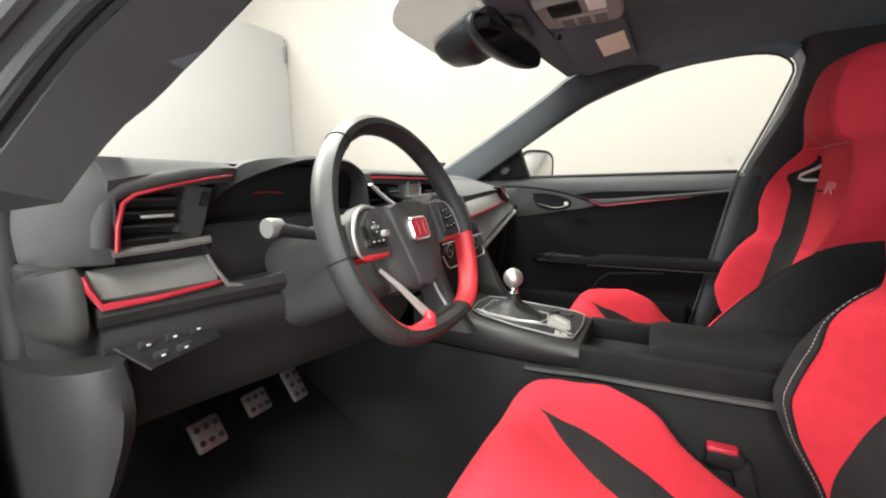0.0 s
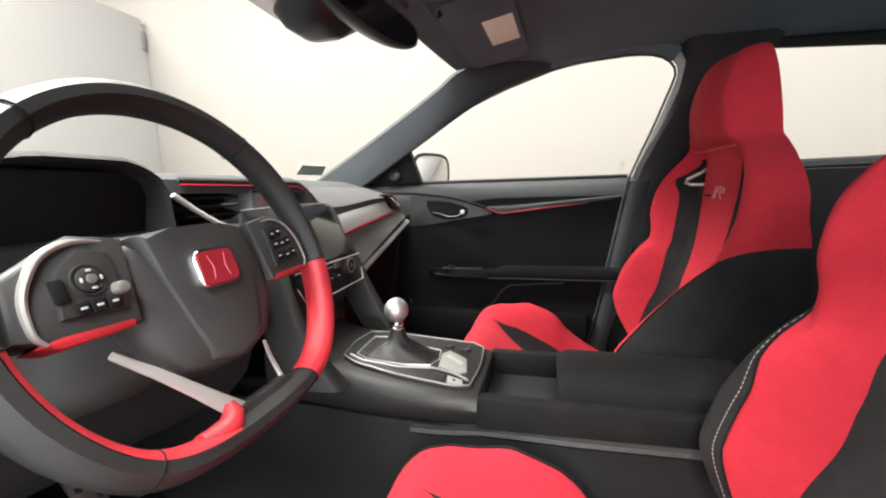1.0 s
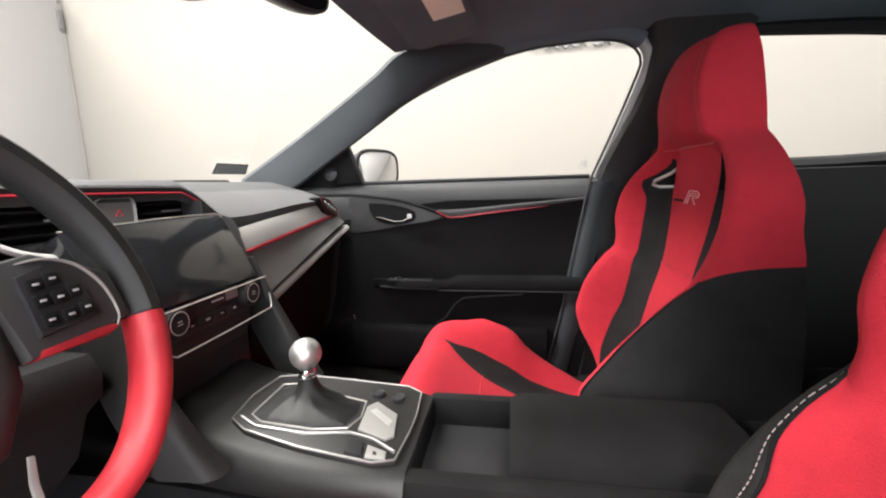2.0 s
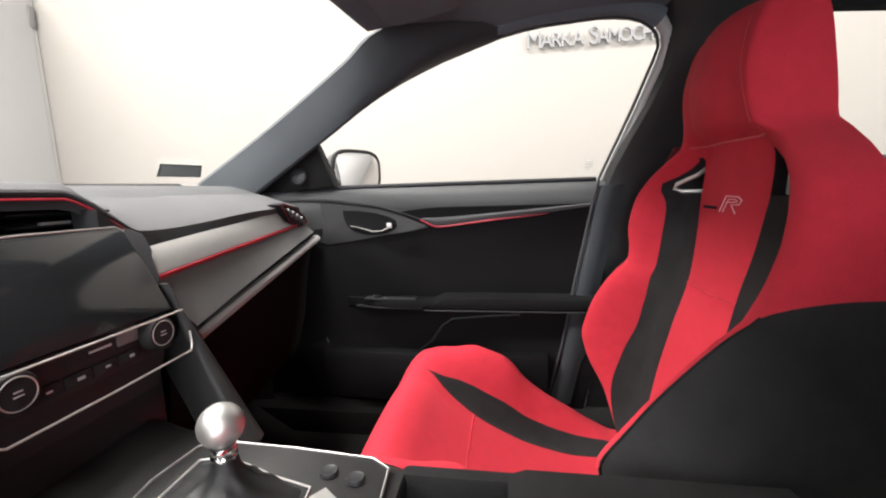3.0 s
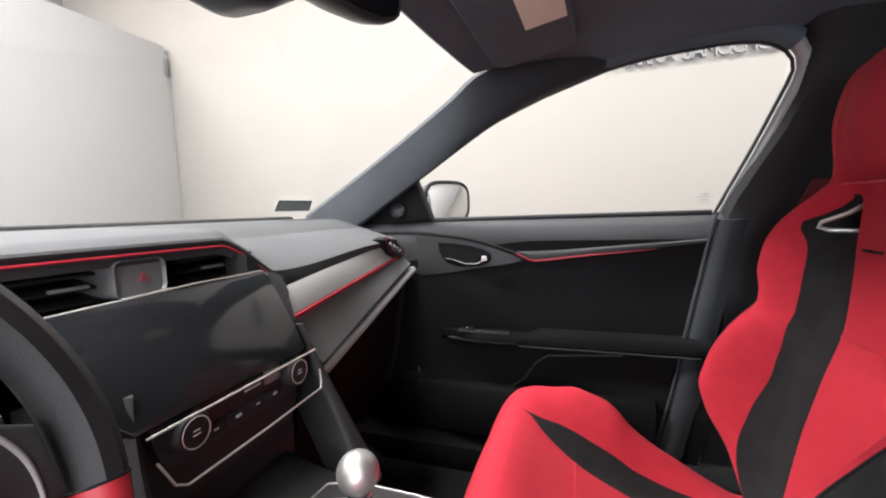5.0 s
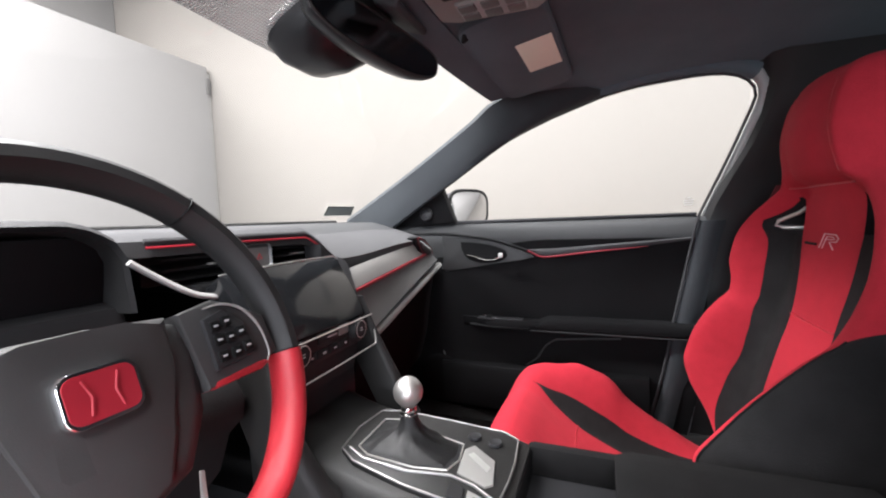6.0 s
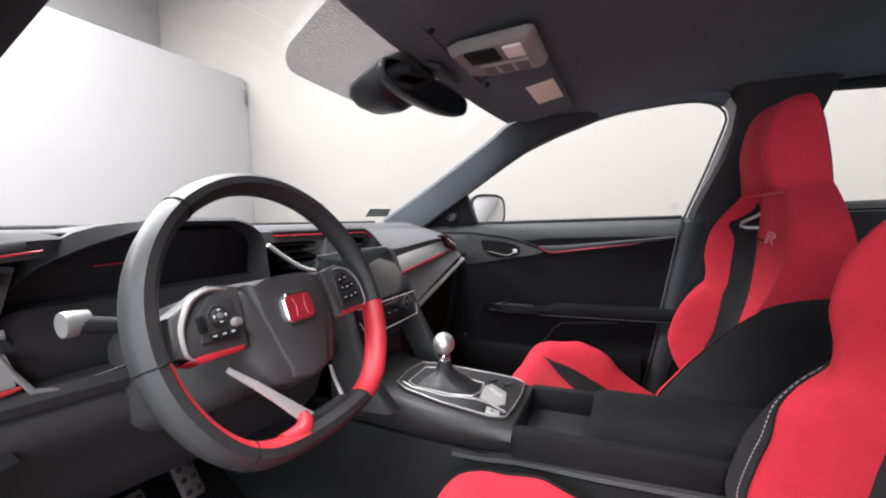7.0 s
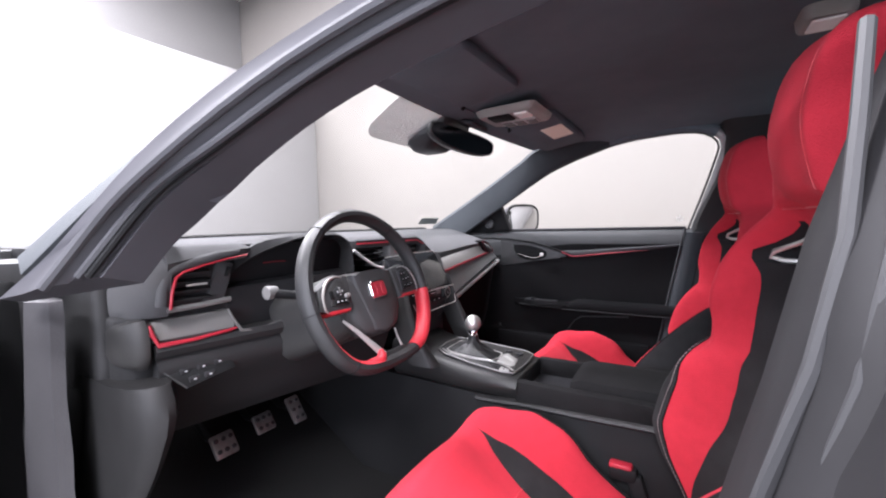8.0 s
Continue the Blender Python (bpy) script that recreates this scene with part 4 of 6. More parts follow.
def vent(name, x0, x1, z0, z1, y, slats, tab, slant=0.0, tilt=0.0):
    """An air vent: dark bay, slats and a chrome tab."""
    cx, w = (x0 + x1) / 2, x1 - x0
    v = part(name, box(w, 0.01, z1 - z0 + 0.01, (cx, y + 0.05, (z0 + z1) / 2), 0.002), "gloss_black", dash, "black air vent with chrome tab")
    for i in range(slats):
        z = z0 + (z1 - z0) * (i + 0.5) / slats
        part("slat", box(w - 0.006, 0.028, 0.0035, (0, 0, 0), 0.001, m=pose(cx, y + 0.018, z, 14, 0, tilt)), "soft_black", v)
    part("vent_tab", box(0.034, 0.006, 0.0035, (0, 0, 0), 0.001, m=pose(tab, y + 0.0, (z0 + z1) / 2, 0, 0, tilt)), "silver_paint", v, "silver vent tab")
    return v


# centre vents under the hood, hazard switch and the red line over them
part("vent_bay", box(0.29, 0.03, 0.055, (-0.01, 0.965, 0.942), 0.004), "gloss_black", dash)
part("vent_bay_floor", box(0.27, 0.11, 0.012, (0.0, 0.92, 0.912), 0.004), "black_plastic", dash)
vent("air_vent", 0.035, 0.165, 0.922, 0.965, 0.893, 3, 0.085)
vent("air_vent", -0.165, -0.035, 0.922, 0.965, 0.893, 3, -0.083)
hz = part("hazard_switch", loft([[Vector((-0.027 + x * k, 0.880 + dy, 0.947 + z * k)) for x, z in rounded(0.058, 0.042, 0.009)] for dy, k in ((-0.006, 0.88), (-0.010, 0.96), (-0.006, 1.0), (0.05, 1.0))]), "frame_dark", dash, "grey hazard warning switch block")
part("warning_triangle", tube([(-0.025 + 0.0055 * math.sin(a), 0.8705, 0.946 + 0.0055 * math.cos(a)) for a in (0, 2.094, 4.189)], 0.0010, 6, closed=True, up=(0, 1, 0)), "red_leather", hz)
part("red_line", tube([Vector((x, lip_y(x) - 0.004, lip_z(x) - 0.004)) for x in steps(-0.20, 0.160, 44)], [0.0018] * 42 + [0.0012, 0.0008, 0.0003], 6), "red_trim", dash, "thin red accent line")
part("hood_edge", tube([Vector((x, lip_y(x) - 0.001, lip_z(x) + 0.004)) for x in steps(-0.20, 0.160, 44)], [0.0035] * 40 + [0.003, 0.0025, 0.002, 0.0012, 0.0005], 6), "dash_pad", dash)

# driver's side: vent with red frame, silver panel, switches
vent("air_vent", -0.640, -0.575, 0.892, 0.955, 0.878, 4, -0.607, tilt=-13)
part("vent_side_panel", prism([(-0.590, 0.888), (-0.556, 0.886), (-0.549, 0.915), (-0.538, 0.956), (-0.566, 0.961), (-0.576, 0.920)], 0.012, 0.026, lambda u, v, w: Vector((u, 0.868 + w - 0.22 * (u + 0.56) - 0.10 * (v - 0.92), v)), 0.003), "dash_pad", dash, "grey panel beside the vent")
part("vent_wheel", box(0.006, 0.010, 0.020, (0, 0, 0), 0.002, m=pose(-0.555, 0.867, 0.942, -8, 22, -13)), "black_plastic", dash)
frame_pts = [(-0.653, 0.886, 0.886), (-0.650, 0.884, 0.915), (-0.643, 0.882, 0.940), (-0.632, 0.879, 0.949), (-0.60, 0.872, 0.958), (-0.56, 0.864, 0.967), (-0.525, 0.857, 0.972)]
part("red_frame", tube([Vector(p) + Vector((0, -0.009, 0)) for p in frame_pts], [0.0026, 0.0026, 0.0026, 0.0024, 0.002, 0.0015, 0.0008], 8), "red_trim", dash, "red frame line round the vent")
part("vent_frame", tube([Vector(p) + Vector((-0.009, 0.002, 0.006)) for p in frame_pts], [0.010, 0.010, 0.010, 0.010, 0.010, 0.009, 0.006], 10), "dash_pad", dash, "rounded dark vent frame")
part("vent_lower_frame", tube([(-0.655, 0.884, 0.884), (-0.60, 0.872, 0.886), (-0.555, 0.862, 0.890)], 0.005, 8), "grey_plastic", dash)
part("vent_backing", band(-0.668, -0.555, [(0.02, 0.97), (0.025, 0.88), (0.06, 0.88), (0.06, 0.97)]), "gloss_black", dash)
part("shadow_gap", band(-0.685, -0.55, [(0.03, 0.895), (0.03, 0.855), (0.06, 0.855), (0.06, 0.895)]), "gloss_black", dash)
part("silver_panel", band(-0.672, -0.55, [(0.018, 0.866), (0.006, 0.856), (0.0, 0.834), (0.004, 0.828), (0.04, 0.828), (0.04, 0.866)], 8), "mesh_panel", dash, "brushed silver carbon-look trim panel")
part("red_line", tube([(-0.680, 0.892, 0.862), (-0.680, 0.888, 0.848), (-0.671, 0.885, 0.826), (-0.62, 0.873, 0.826), (-0.56, 0.860, 0.831), (-0.548, 0.858, 0.833)], [0.003, 0.004, 0.0045, 0.0035, 0.003, 0.002], 8), "red_trim", dash, "red accent line under the panel")
part("lower_rail", band(-0.675, -0.30, [(-0.002, 0.826), (-0.006, 0.815), (0.0, 0.803), (0.04, 0.803), (0.04, 0.826)]), "soft_black", dash)
part("knee_panel", loft([[Vector((x, face_y(x) + dy, z)) for dy, z in ((0.012, 0.806), (0.0, 0.785), (0.004, 0.76), (0.03, 0.735), (0.052, 0.68), (0.10, 0.628), (0.3, 0.61), (0.3, 0.81))] for x in steps(-0.672, -0.16, 14)]), "knee_black", dash, "black knee panel")
swp = part("switch_plate", prism([(-0.664, 0.779), (-0.56, 0.782), (-0.552, 0.757), (-0.636, 0.742)], -0.008, 0.012, lambda u, v, w: Vector((u, face_y(u) + w + (v - 0.75) * 0.5, v)), 0.003), "black_plastic", dash, "dark switch plate with small buttons")
part("plate_edge", tube([Vector((u, face_y(u) - 0.009 + (v - 0.75) * 0.5, v)) for u, v in ((-0.665, 0.777), (-0.652, 0.760), (-0.638, 0.7425))], 0.0022, 6), "handle_grey", swp, "thin grey plate edge")
for bx, bz in ((-0.633, 0.770), (-0.605, 0.772), (-0.578, 0.774), (-0.623, 0.755), (-0.598, 0.757)):
    b = part("button", box(0.019, 0.006, 0.010, (bx, face_y(bx) - 0.008 + (bz - 0.75) * 0.5, bz), 0.002), "knob_black", swp)
    part("button_mark", box(0.0045, 0.002, 0.0024, (bx, face_y(bx) - 0.0115 + (bz - 0.75) * 0.5, bz), 0.0005), "mark_white", b)
# rounded dash end towards the open door: the pad rolls over and runs down beside the vent
base = [(1.21, 0.992), (1.08, 0.991), (0.98, 0.991), (0.93, 0.9905), (0.908, 0.989), (0.892, 0.980), (0.879, 0.965), (0.873, 0.950), (0.876, 0.925), (0.884, 0.895), (0.893, 0.872), (0.93, 0.862)]
roll = []
for s in steps(0, 1, 10):
    q = s * math.pi / 2
    k = 1 - 0.94 * (1 - math.cos(q))
    roll.append([Vector((-0.650 - 0.064 * math.sin(q), 1.05 + (y - 1.05) * k + 0.012 * s, 0.87 + (z - 0.87) * (1 - 0.94 * (1 - math.cos(q))))) for y, z in base])
part("pad_end", loft(roll, closed=False, caps=False), "dash_pad", dash, "rounded end of the soft top pad")
low = []
for s in steps(0, 1, 10):
    q = s * math.pi / 2
    low.append([Vector((-0.672 - 0.04 * math.sin(q), 0.902 + 0.06 * (1 - math.cos(q)) + dy, z)) for dy, z in ((0.04, 0.875), (0.012, 0.87), (0.006, 0.84), (0.004, 0.80), (0.012, 0.77), (0.035, 0.735), (0.09, 0.70), (0.30, 0.68), (0.32, 0.875))])
part("side_cover", box(0.034, 0.25, 0.235, (-0.710, 1.100, 0.842), 0.016, 4), "soft_black", dash, "dark side cover of the dashboard")
part("end_cap", loft(low), "soft_black", dash, "rounded black end of the dashboard")
# cushion-like satin end beside the silver panel, rolling round towards the door opening
roll = []
for s_ in steps(0, 1, 12):
    q = s_ * math.pi * 0.5
    k = 1.0 - 0.55 * s_ ** 2.2
    cx, cy = -0.684 - 0.034 * math.sin(q), 0.889 + 0.060 * (1 - math.cos(q))
    roll.append([Vector((cx, cy + dy * k, 0.838 + dz * k)) for dy, dz in ((0.030, 0.034), (0.010, 0.033), (0.0, 0.022), (-0.004, 0.0), (-0.003, -0.024), (0.003, -0.040), (0.014, -0.052), (0.040, -0.054))])
part("end_cushion", loft(roll), "grey_shroud", dash, "rounded satin grey end beside the panel")
# lower side trim beside the pedals, bulging towards the opening
side_rings = []
for z in steps(0.40, 0.768, 14):
    yf = keyed([(0.40, 1.04), (0.48, 0.97), (0.56, 0.90), (0.64, 0.852), (0.71, 0.832), (0.755, 0.838), (0.768, 0.85)])(z)
    xr = keyed([(0.40, -0.700), (0.58, -0.690), (0.66, -0.676), (0.72, -0.664), (0.768, -0.662)])(z)
    side_rings.append([Vector((xr + (-0.732 - xr) * f, yf + dy, z)) for f, dy in ((0.0, 0.14), (-0.01, 0.04), (0.03, 0.016), (0.14, 0.004), (0.34, 0.0), (0.62, 0.010), (0.84, 0.032), (0.96, 0.07), (1.0, 0.20))])
part("lower_side_trim", loft(side_rings), "soft_grey", dash, "rounded dark grey lower trim beside the pedals")

# instrument binnacle
def arch(k, kz, n=22):
    """Hood line from lower left over a slanting left shoulder to the right: k widens it, kz raises it."""
    line = keyed([(0.0, 0.872), (0.04, 0.892), (0.09, 0.925), (0.2, 0.956), (0.42, 0.994), (0.55, 1.003), (0.75, 1.003), (0.9, 0.985), (0.97, 0.955), (1.0, 0.90)])
    across = keyed([(0.0, -0.545), (0.04, -0.556), (0.09, -0.547), (0.2, -0.515), (0.42, -0.415), (0.55, -0.36), (0.75, -0.285), (0.9, -0.236), (0.97, -0.221), (1.0, -0.218)])
    return [(-0.372 + k * (across(s) + 0.372), 0.93 + kz * (line(s) - 0.93)) for s in steps(0, 1, n)]


hood = []
for y, k, kz, lift in ((1.16, 0.84, 0.74, 0.0), (1.05, 0.96, 0.95, 0.0), (0.96, 0.98, 1.0, 0.004), (0.90, 0.99, 1.03, 0.004), (0.868, 1.0, 1.02, 0.003), (0.860, 0.99, 0.99, 0.0), (0.868, 0.975, 0.95, -0.002), (0.95, 0.93, 0.85, -0.004)):
    hood.append([Vector((x, y + 0.22 * max(0, -0.44 - x) * (1.0 if y < 0.95 else 0.3), z + lift + (0.015 * math.exp(-((x + 0.485) / 0.06) ** 2) if kz > 1.0 or y > 0.9 and lift >= 0 else 0))) for x, z in arch(k, kz)])
binn = part("binnacle", loft(hood[:7], closed=False, caps=False), "hood_black", dash, "hooded instrument binnacle")
# liner colour is lighter than the hood's to carry the light inside it
part("binnacle_liner", loft([[p + Vector((0, 0.0005, 0)) for p in hood[6]], hood[7]], closed=False, caps=False), "soft_black", binn, "inside of the hood, coloured lighter as if lit")
part("cluster_glass", box(0.31, 0.006, 0.115, (0, 0, 0), 0.02, m=pose(-0.382, 0.905, 0.935, 14, 0, 0)), "deep_gloss", binn, "dark instrument display")
part("cluster_line", tube([(-0.46, 0.894, 0.948), (-0.43, 0.893, 0.949), (-0.405, 0.893, 0.947)], 0.0010, 6), "red_trim", binn)
part("cluster_base", box(0.345, 0.10, 0.10, (-0.382, 0.935, 0.862), 0.02), "gloss_black", dash)
part("cluster_edge", tube([(-0.561, 0.862, 0.870), (-0.553, 0.860, 0.850), (-0.540, 0.857, 0.826), (-0.52, 0.854, 0.821), (-0.48, 0.848, 0.826), (-0.45, 0.846, 0.83)], [0.002, 0.003, 0.0034, 0.002, 0.0012, 0.0008], 8), "grey_plastic", dash, "thin silver edge under the binnacle")
part("cluster_edge", tube(smoothed([(-0.232, 0.847, 0.960), (-0.205, 0.840, 0.938), (-0.173, 0.829, 0.915), (-0.145, 0.824, 0.906)]), 0.0062, 8, flat=0.6), "dark_panel", dash)

# centre stack: reclined screen over the climate strip
stack = part("media_tower", loft([[Vector((-0.008 + x * k, 0.782 + y, z)) for x, y in ((-0.117, 0.0), (-0.112, -0.006), (0.112, -0.006), (0.117, 0.0), (0.117, 0.15), (-0.117, 0.15))] for z, k in ((0.74, 0.8), (0.772, 0.93), (0.83, 0.97))]), "gloss_black", dash, "gloss black centre stack")
tilt = 29.5
face = pose(-0.008, 0.757, 0.8325, 90 - tilt, 0, 0)
scr = part("display", prism([(-0.116, 0.0), (0.106, 0.0), (0.108, 0.06), (0.107, 0.113), (0.101, 0.119), (-0.132, 0.119), (-0.141, 0.112), (-0.136, 0.03)], -0.035, 0.0, lambda u, v, w: face @ Vector((u, v, w)), 0.002), "screen_glass", stack, "dark touchscreen, switched off")
part("display_edge", tube([face @ Vector(p) for p in ((-0.139, 0.117, -0.001), (0.0, 0.121, -0.001), (0.100, 0.120, -0.001), (0.108, 0.113, -0.001))], 0.0012, 6), "satin_silver", scr, "thin silver top edge")
part("display_side", prism([(0.107, 0.03), (0.120, 0.045), (0.124, 0.075), (0.133, 0.083), (0.134, 0.108), (0.120, 0.117), (0.108, 0.119)], -0.03, -0.003, lambda u, v, w: face @ Vector((u, v, w)), 0.002), "gloss_black", scr)
part("chrome_line", tube([(-0.122, 0.747, 0.8305), (0.0, 0.7465, 0.8305), (0.102, 0.747, 0.8305)], 0.0011, 6), "satin_silver", stack, "thin silver line under the screen")
part("chrome_line", tube([(-0.112, 0.752, 0.803), (-0.104, 0.744, 0.780), (-0.094, 0.742, 0.774), (0.0, 0.741, 0.775), (0.102, 0.742, 0.777), (0.108, 0.745, 0.784), (0.110, 0.748, 0.80)], 0.0012, 6), "satin_silver", stack, "silver lower edge of the climate strip")
clim = part("climate_panel", prism([(-0.108, 0.826), (0.098, 0.826), (0.104, 0.79), (0.098, 0.779), (-0.095, 0.777), (-0.104, 0.80)], 0.744, 0.76, lambda u, v, w: Vector((u, w, v)), 0.002), "gloss_black", stack, "gloss black climate control strip")
part("status_window", box(0.026, 0.004, 0.017, (0.041, 0.7431, 0.8145), 0.002), "frame_dark", clim, "grey status window")
part("climate_display", box(0.050, 0.004, 0.017, (0.000, 0.7433, 0.814), 0.002), "soft_black", clim, "grey climate display")
part("display_mark", box(0.024, 0.0012, 0.0026, (0.008, 0.7409, 0.813), 0.0004), "mark_white", clim, "pale writing on the climate display")
for kx in (-0.074, 0.075):
    kn = part("climate_knob", turned([(0.0, 0.014), (0.0150, 0.014), (0.0178, 0.0135), (0.0196, 0.010), (0.0206, 0.0)], 28, pose(kx, 0.744, 0.806, 90, 0, 0)), "knob_black", clim, "round climate knob with silver ring")
    part("knob_ring", turned([(0.0140, 0.0141), (0.0147, 0.0147), (0.0154, 0.0141), (0.0147, 0.0136), (0.0140, 0.0138)], 28, pose(kx, 0.744, 0.806, 90, 0, 0), caps=False), "satin_silver", kn, "silver ring")
    part("knob_mark", box(0.007, 0.001, 0.0014, (kx, 0.7295, 0.808), 0.0003), "mark_white", kn)
    part("knob_mark", box(0.008, 0.001, 0.0014, (kx, 0.7295, 0.804), 0.0003), "mark_white", kn)
for i, kx in enumerate((-0.045, -0.016, 0.012, 0.040)):
    k = part("climate_button", box(0.027, 0.004, 0.014, (kx, 0.7435, 0.791), 0.0015), "knob_black", clim)
    part("button_mark", box(0.0055 + 0.002 * (i == 1), 0.001, 0.0022 + 0.0012 * (i % 2), (kx, 0.7392, 0.792), 0.0004), "mark_white", k)
clim.location = (0.002, 0.024, 0.003)
for side in (1, -1):
    rings = []
    for s in steps(0, 1, 14):
        c = Vector((side * (0.112 + 0.016 * math.sin(s * 2.6)) - 0.004, 0.779 - 0.045 * s - 0.055 * s * s, 0.862 - 0.212 * s))
        w = 0.005 + 0.015 * s
        rings.append([c + Vector((side * dx * w, dy, 0)) for dx, dy in ((-0.9, 0.0), (-0.6, -0.008), (0.0, -0.012), (0.6, -0.008), (1.0, 0.004), (1.2, 0.06), (-0.6, 0.06))])
    part("stack_flank", loft(rings), "console_satin", dash, "dark grey flank of the centre stack")
part("stack_recess", box(0.21, 0.02, 0.14, (0, 0.80, 0.71), 0.006), "gloss_black", dash)
# small side vent at the passenger end
vp = lambda u, v, w: Vector((0.592 + 1.3 * (u - 0.590), 0.7723 + 0.137 * (0.592 + 1.3 * (u - 0.590)) + w, 0.916 + 1.3 * (v - 0.916)))
pv = part("air_vent", prism([(0.520, 0.940), (0.545, 0.943), (0.585, 0.935), (0.645, 0.912), (0.655, 0.900), (0.635, 0.892), (0.60, 0.891), (0.55, 0.910)], -0.001, 0.03, vp, 0.004), "black_plastic", dash, "small oval side vent with a thin red rim")
part("vent_rim", tube([vp(u, v, -0.0015) for u, v in ((0.530, 0.938), (0.548, 0.940), (0.585, 0.931), (0.640, 0.910), (0.648, 0.901), (0.634, 0.895), (0.600, 0.894), (0.556, 0.911))], 0.0011, 6, closed=True, up=(0, 1, 0)), "door_red", pv, "thin red rim")
part("vent_bay", prism([(0.538, 0.934), (0.58, 0.927), (0.635, 0.907), (0.640, 0.901), (0.60, 0.898), (0.56, 0.914)], -0.004, 0.01, vp, 0.002), "gloss_black", pv)
for i in range(4):
    c = vp(0.556 + 0.02 * i, 0.924 - 0.006 * i, -0.005)
    part("slat", box(0.006, 0.006, 0.030, (0, 0, 0), 0.001, m=pose(c.x, c.y, c.z, 0, -50, 8)), "grey_plastic", pv)

# ---- steering wheel ----
R = radians
tw = R(19.2)
wheel_m = Matrix(((1, 0, 0, -0.370), (0, math.sin(tw), -math.cos(tw), 0.6688), (0, math.cos(tw), math.sin(tw), 0.8868), (0, 0, 0, 1)))
column_m = Matrix(((1, 0, 0, -0.380), (0, math.sin(R(20)), -math.cos(R(20)), 0.645), (0, math.cos(R(20)), math.sin(R(20)), 0.893), (0, 0, 0, 1)))
wheel = thing("steering_wheel", "flat-bottomed black and red leather steering wheel", "steering wheel", at=wheel_m)


def rim_point(a):
    """Centre line of the rim, flattened at the bottom."""
    x, y = 0.1655 * math.cos(a), 0.1655 * math.sin(a)
    return Vector((x, y if y > -0.10 else -0.10 - 0.052 * math.tanh((-0.10 - y) / 0.052), 0))


def rim_arc(a0, a1, q0, q1, grow=1.0, n=40):
    """Part of the rim: from angle a0 to a1, and q0 to q1 round its section (0 is outwards)."""
    rings = []
    for a in steps(a0, a1, n):
        p = rim_point(a)
        o = Vector((math.cos(a), math.sin(a), 0))
        rings.append([p + grow * (0.0135 * math.cos(q) * o + Vector((0, 0, 0.0180 * math.sin(q)))) for q in steps(q0, q1, 10)])
    return loft(rings, closed=False)


rim = part("rim", rim_arc(0, 2 * math.pi, -R(180), R(180), n=120), "black_leather", wheel, "black perforated leather rim")
part("red_grip", rim_arc(R(186), R(256), R(112), R(264), 1.02), "red_leather", wheel, "red leather inner grip")
part("red_grip", rim_arc(R(295), R(353), R(56), R(270), 1.02), "red_leather", wheel, "red leather inner grip")
for a in (R(128), R(52), R(186), R(353), R(230), R(295)):
    p, o = rim_point(a), Vector((math.cos(a), math.sin(a), 0))
    part("rim_seam", tube([p + 0.0137 * math.cos(q) * o + Vector((0, 0, 0.0182 * math.sin(q))) for q in steps(0, 2 * math.pi, 20)[:-1]], 0.0008, 5, closed=True, up=(0.3, 0.2, 1)), "black_plastic", wheel)
hub_out = [(-0.070, 0.033), (-0.04, 0.038), (0.0, 0.040), (0.04, 0.038), (0.070, 0.033), (0.078, 0.01), (0.070, -0.035), (0.050, -0.066), (0.02, -0.075), (-0.02, -0.075), (-0.050, -0.066), (-0.070, -0.035), (-0.078, 0.01)]
dense = []
for (ax, ay), (bx, by) in zip(hub_out, hub_out[1:] + hub_out[:1]):
    dense += [(ax, ay), ((ax + bx) / 2, (ay + by) / 2)]
hub = part("airbag_cover", loft([[Vector((x * k * 1.06, y * k * (1.08 if y > 0 else 1.17), z)) for x, y in dense] for z, k in ((-0.062, 0.95), (-0.030, 1.0), (-0.020, 0.985), (-0.012, 0.93), (-0.007, 0.8), (-0.003, 0.5), (-0.002, 0.12))]), "wheel_plastic", wheel, "black padded airbag cover")
hub.location = (0, 0, 0.012)
part("cover_panel", prism([(-0.056, 0.040), (-0.028, 0.0425), (0.0, 0.043), (0.028, 0.0425), (0.056, 0.040), (0.050, 0.0), (0.042, -0.044), (0.030, -0.076), (0.0, -0.086), (-0.026, -0.076), (-0.036, -0.044), (-0.047, 0.0)], -0.022, 0.0005, lambda u, v, w: Vector((u * (1.10 - 0.10 * (w + 0.022) / 0.0225), v, w - 0.0022 * (abs(v) / 0.05) ** 2)), 0.005), "wheel_plastic", hub, "raised middle of the cover")
badge = part("badge", loft([[Vector((0.001 + x * k, 0.001 + y * k, z)) for x, y in rounded(0.046, 0.036, 0.009)] for z, k in ((-0.003, 1.0), (0.004, 1.0), (0.0055, 0.95))]), "chrome", hub, "chrome-rimmed red badge")
part("badge_face", loft([[Vector((0.001 + x, 0.001 + y, z)) for x, y in rounded(0.040, 0.030, 0.007)] for z in (0.004, 0.0062)]), "red_trim", badge, "red badge face")
for s in (1, -1):
    part("badge_bar", tube([(0.001 + s * 0.010, 0.012, 0.0066), (0.001 + s * 0.0065, 0.001, 0.0068), (0.001 + s * 0.009, -0.010, 0.0066)], 0.0010, 6), "red_trim", badge)
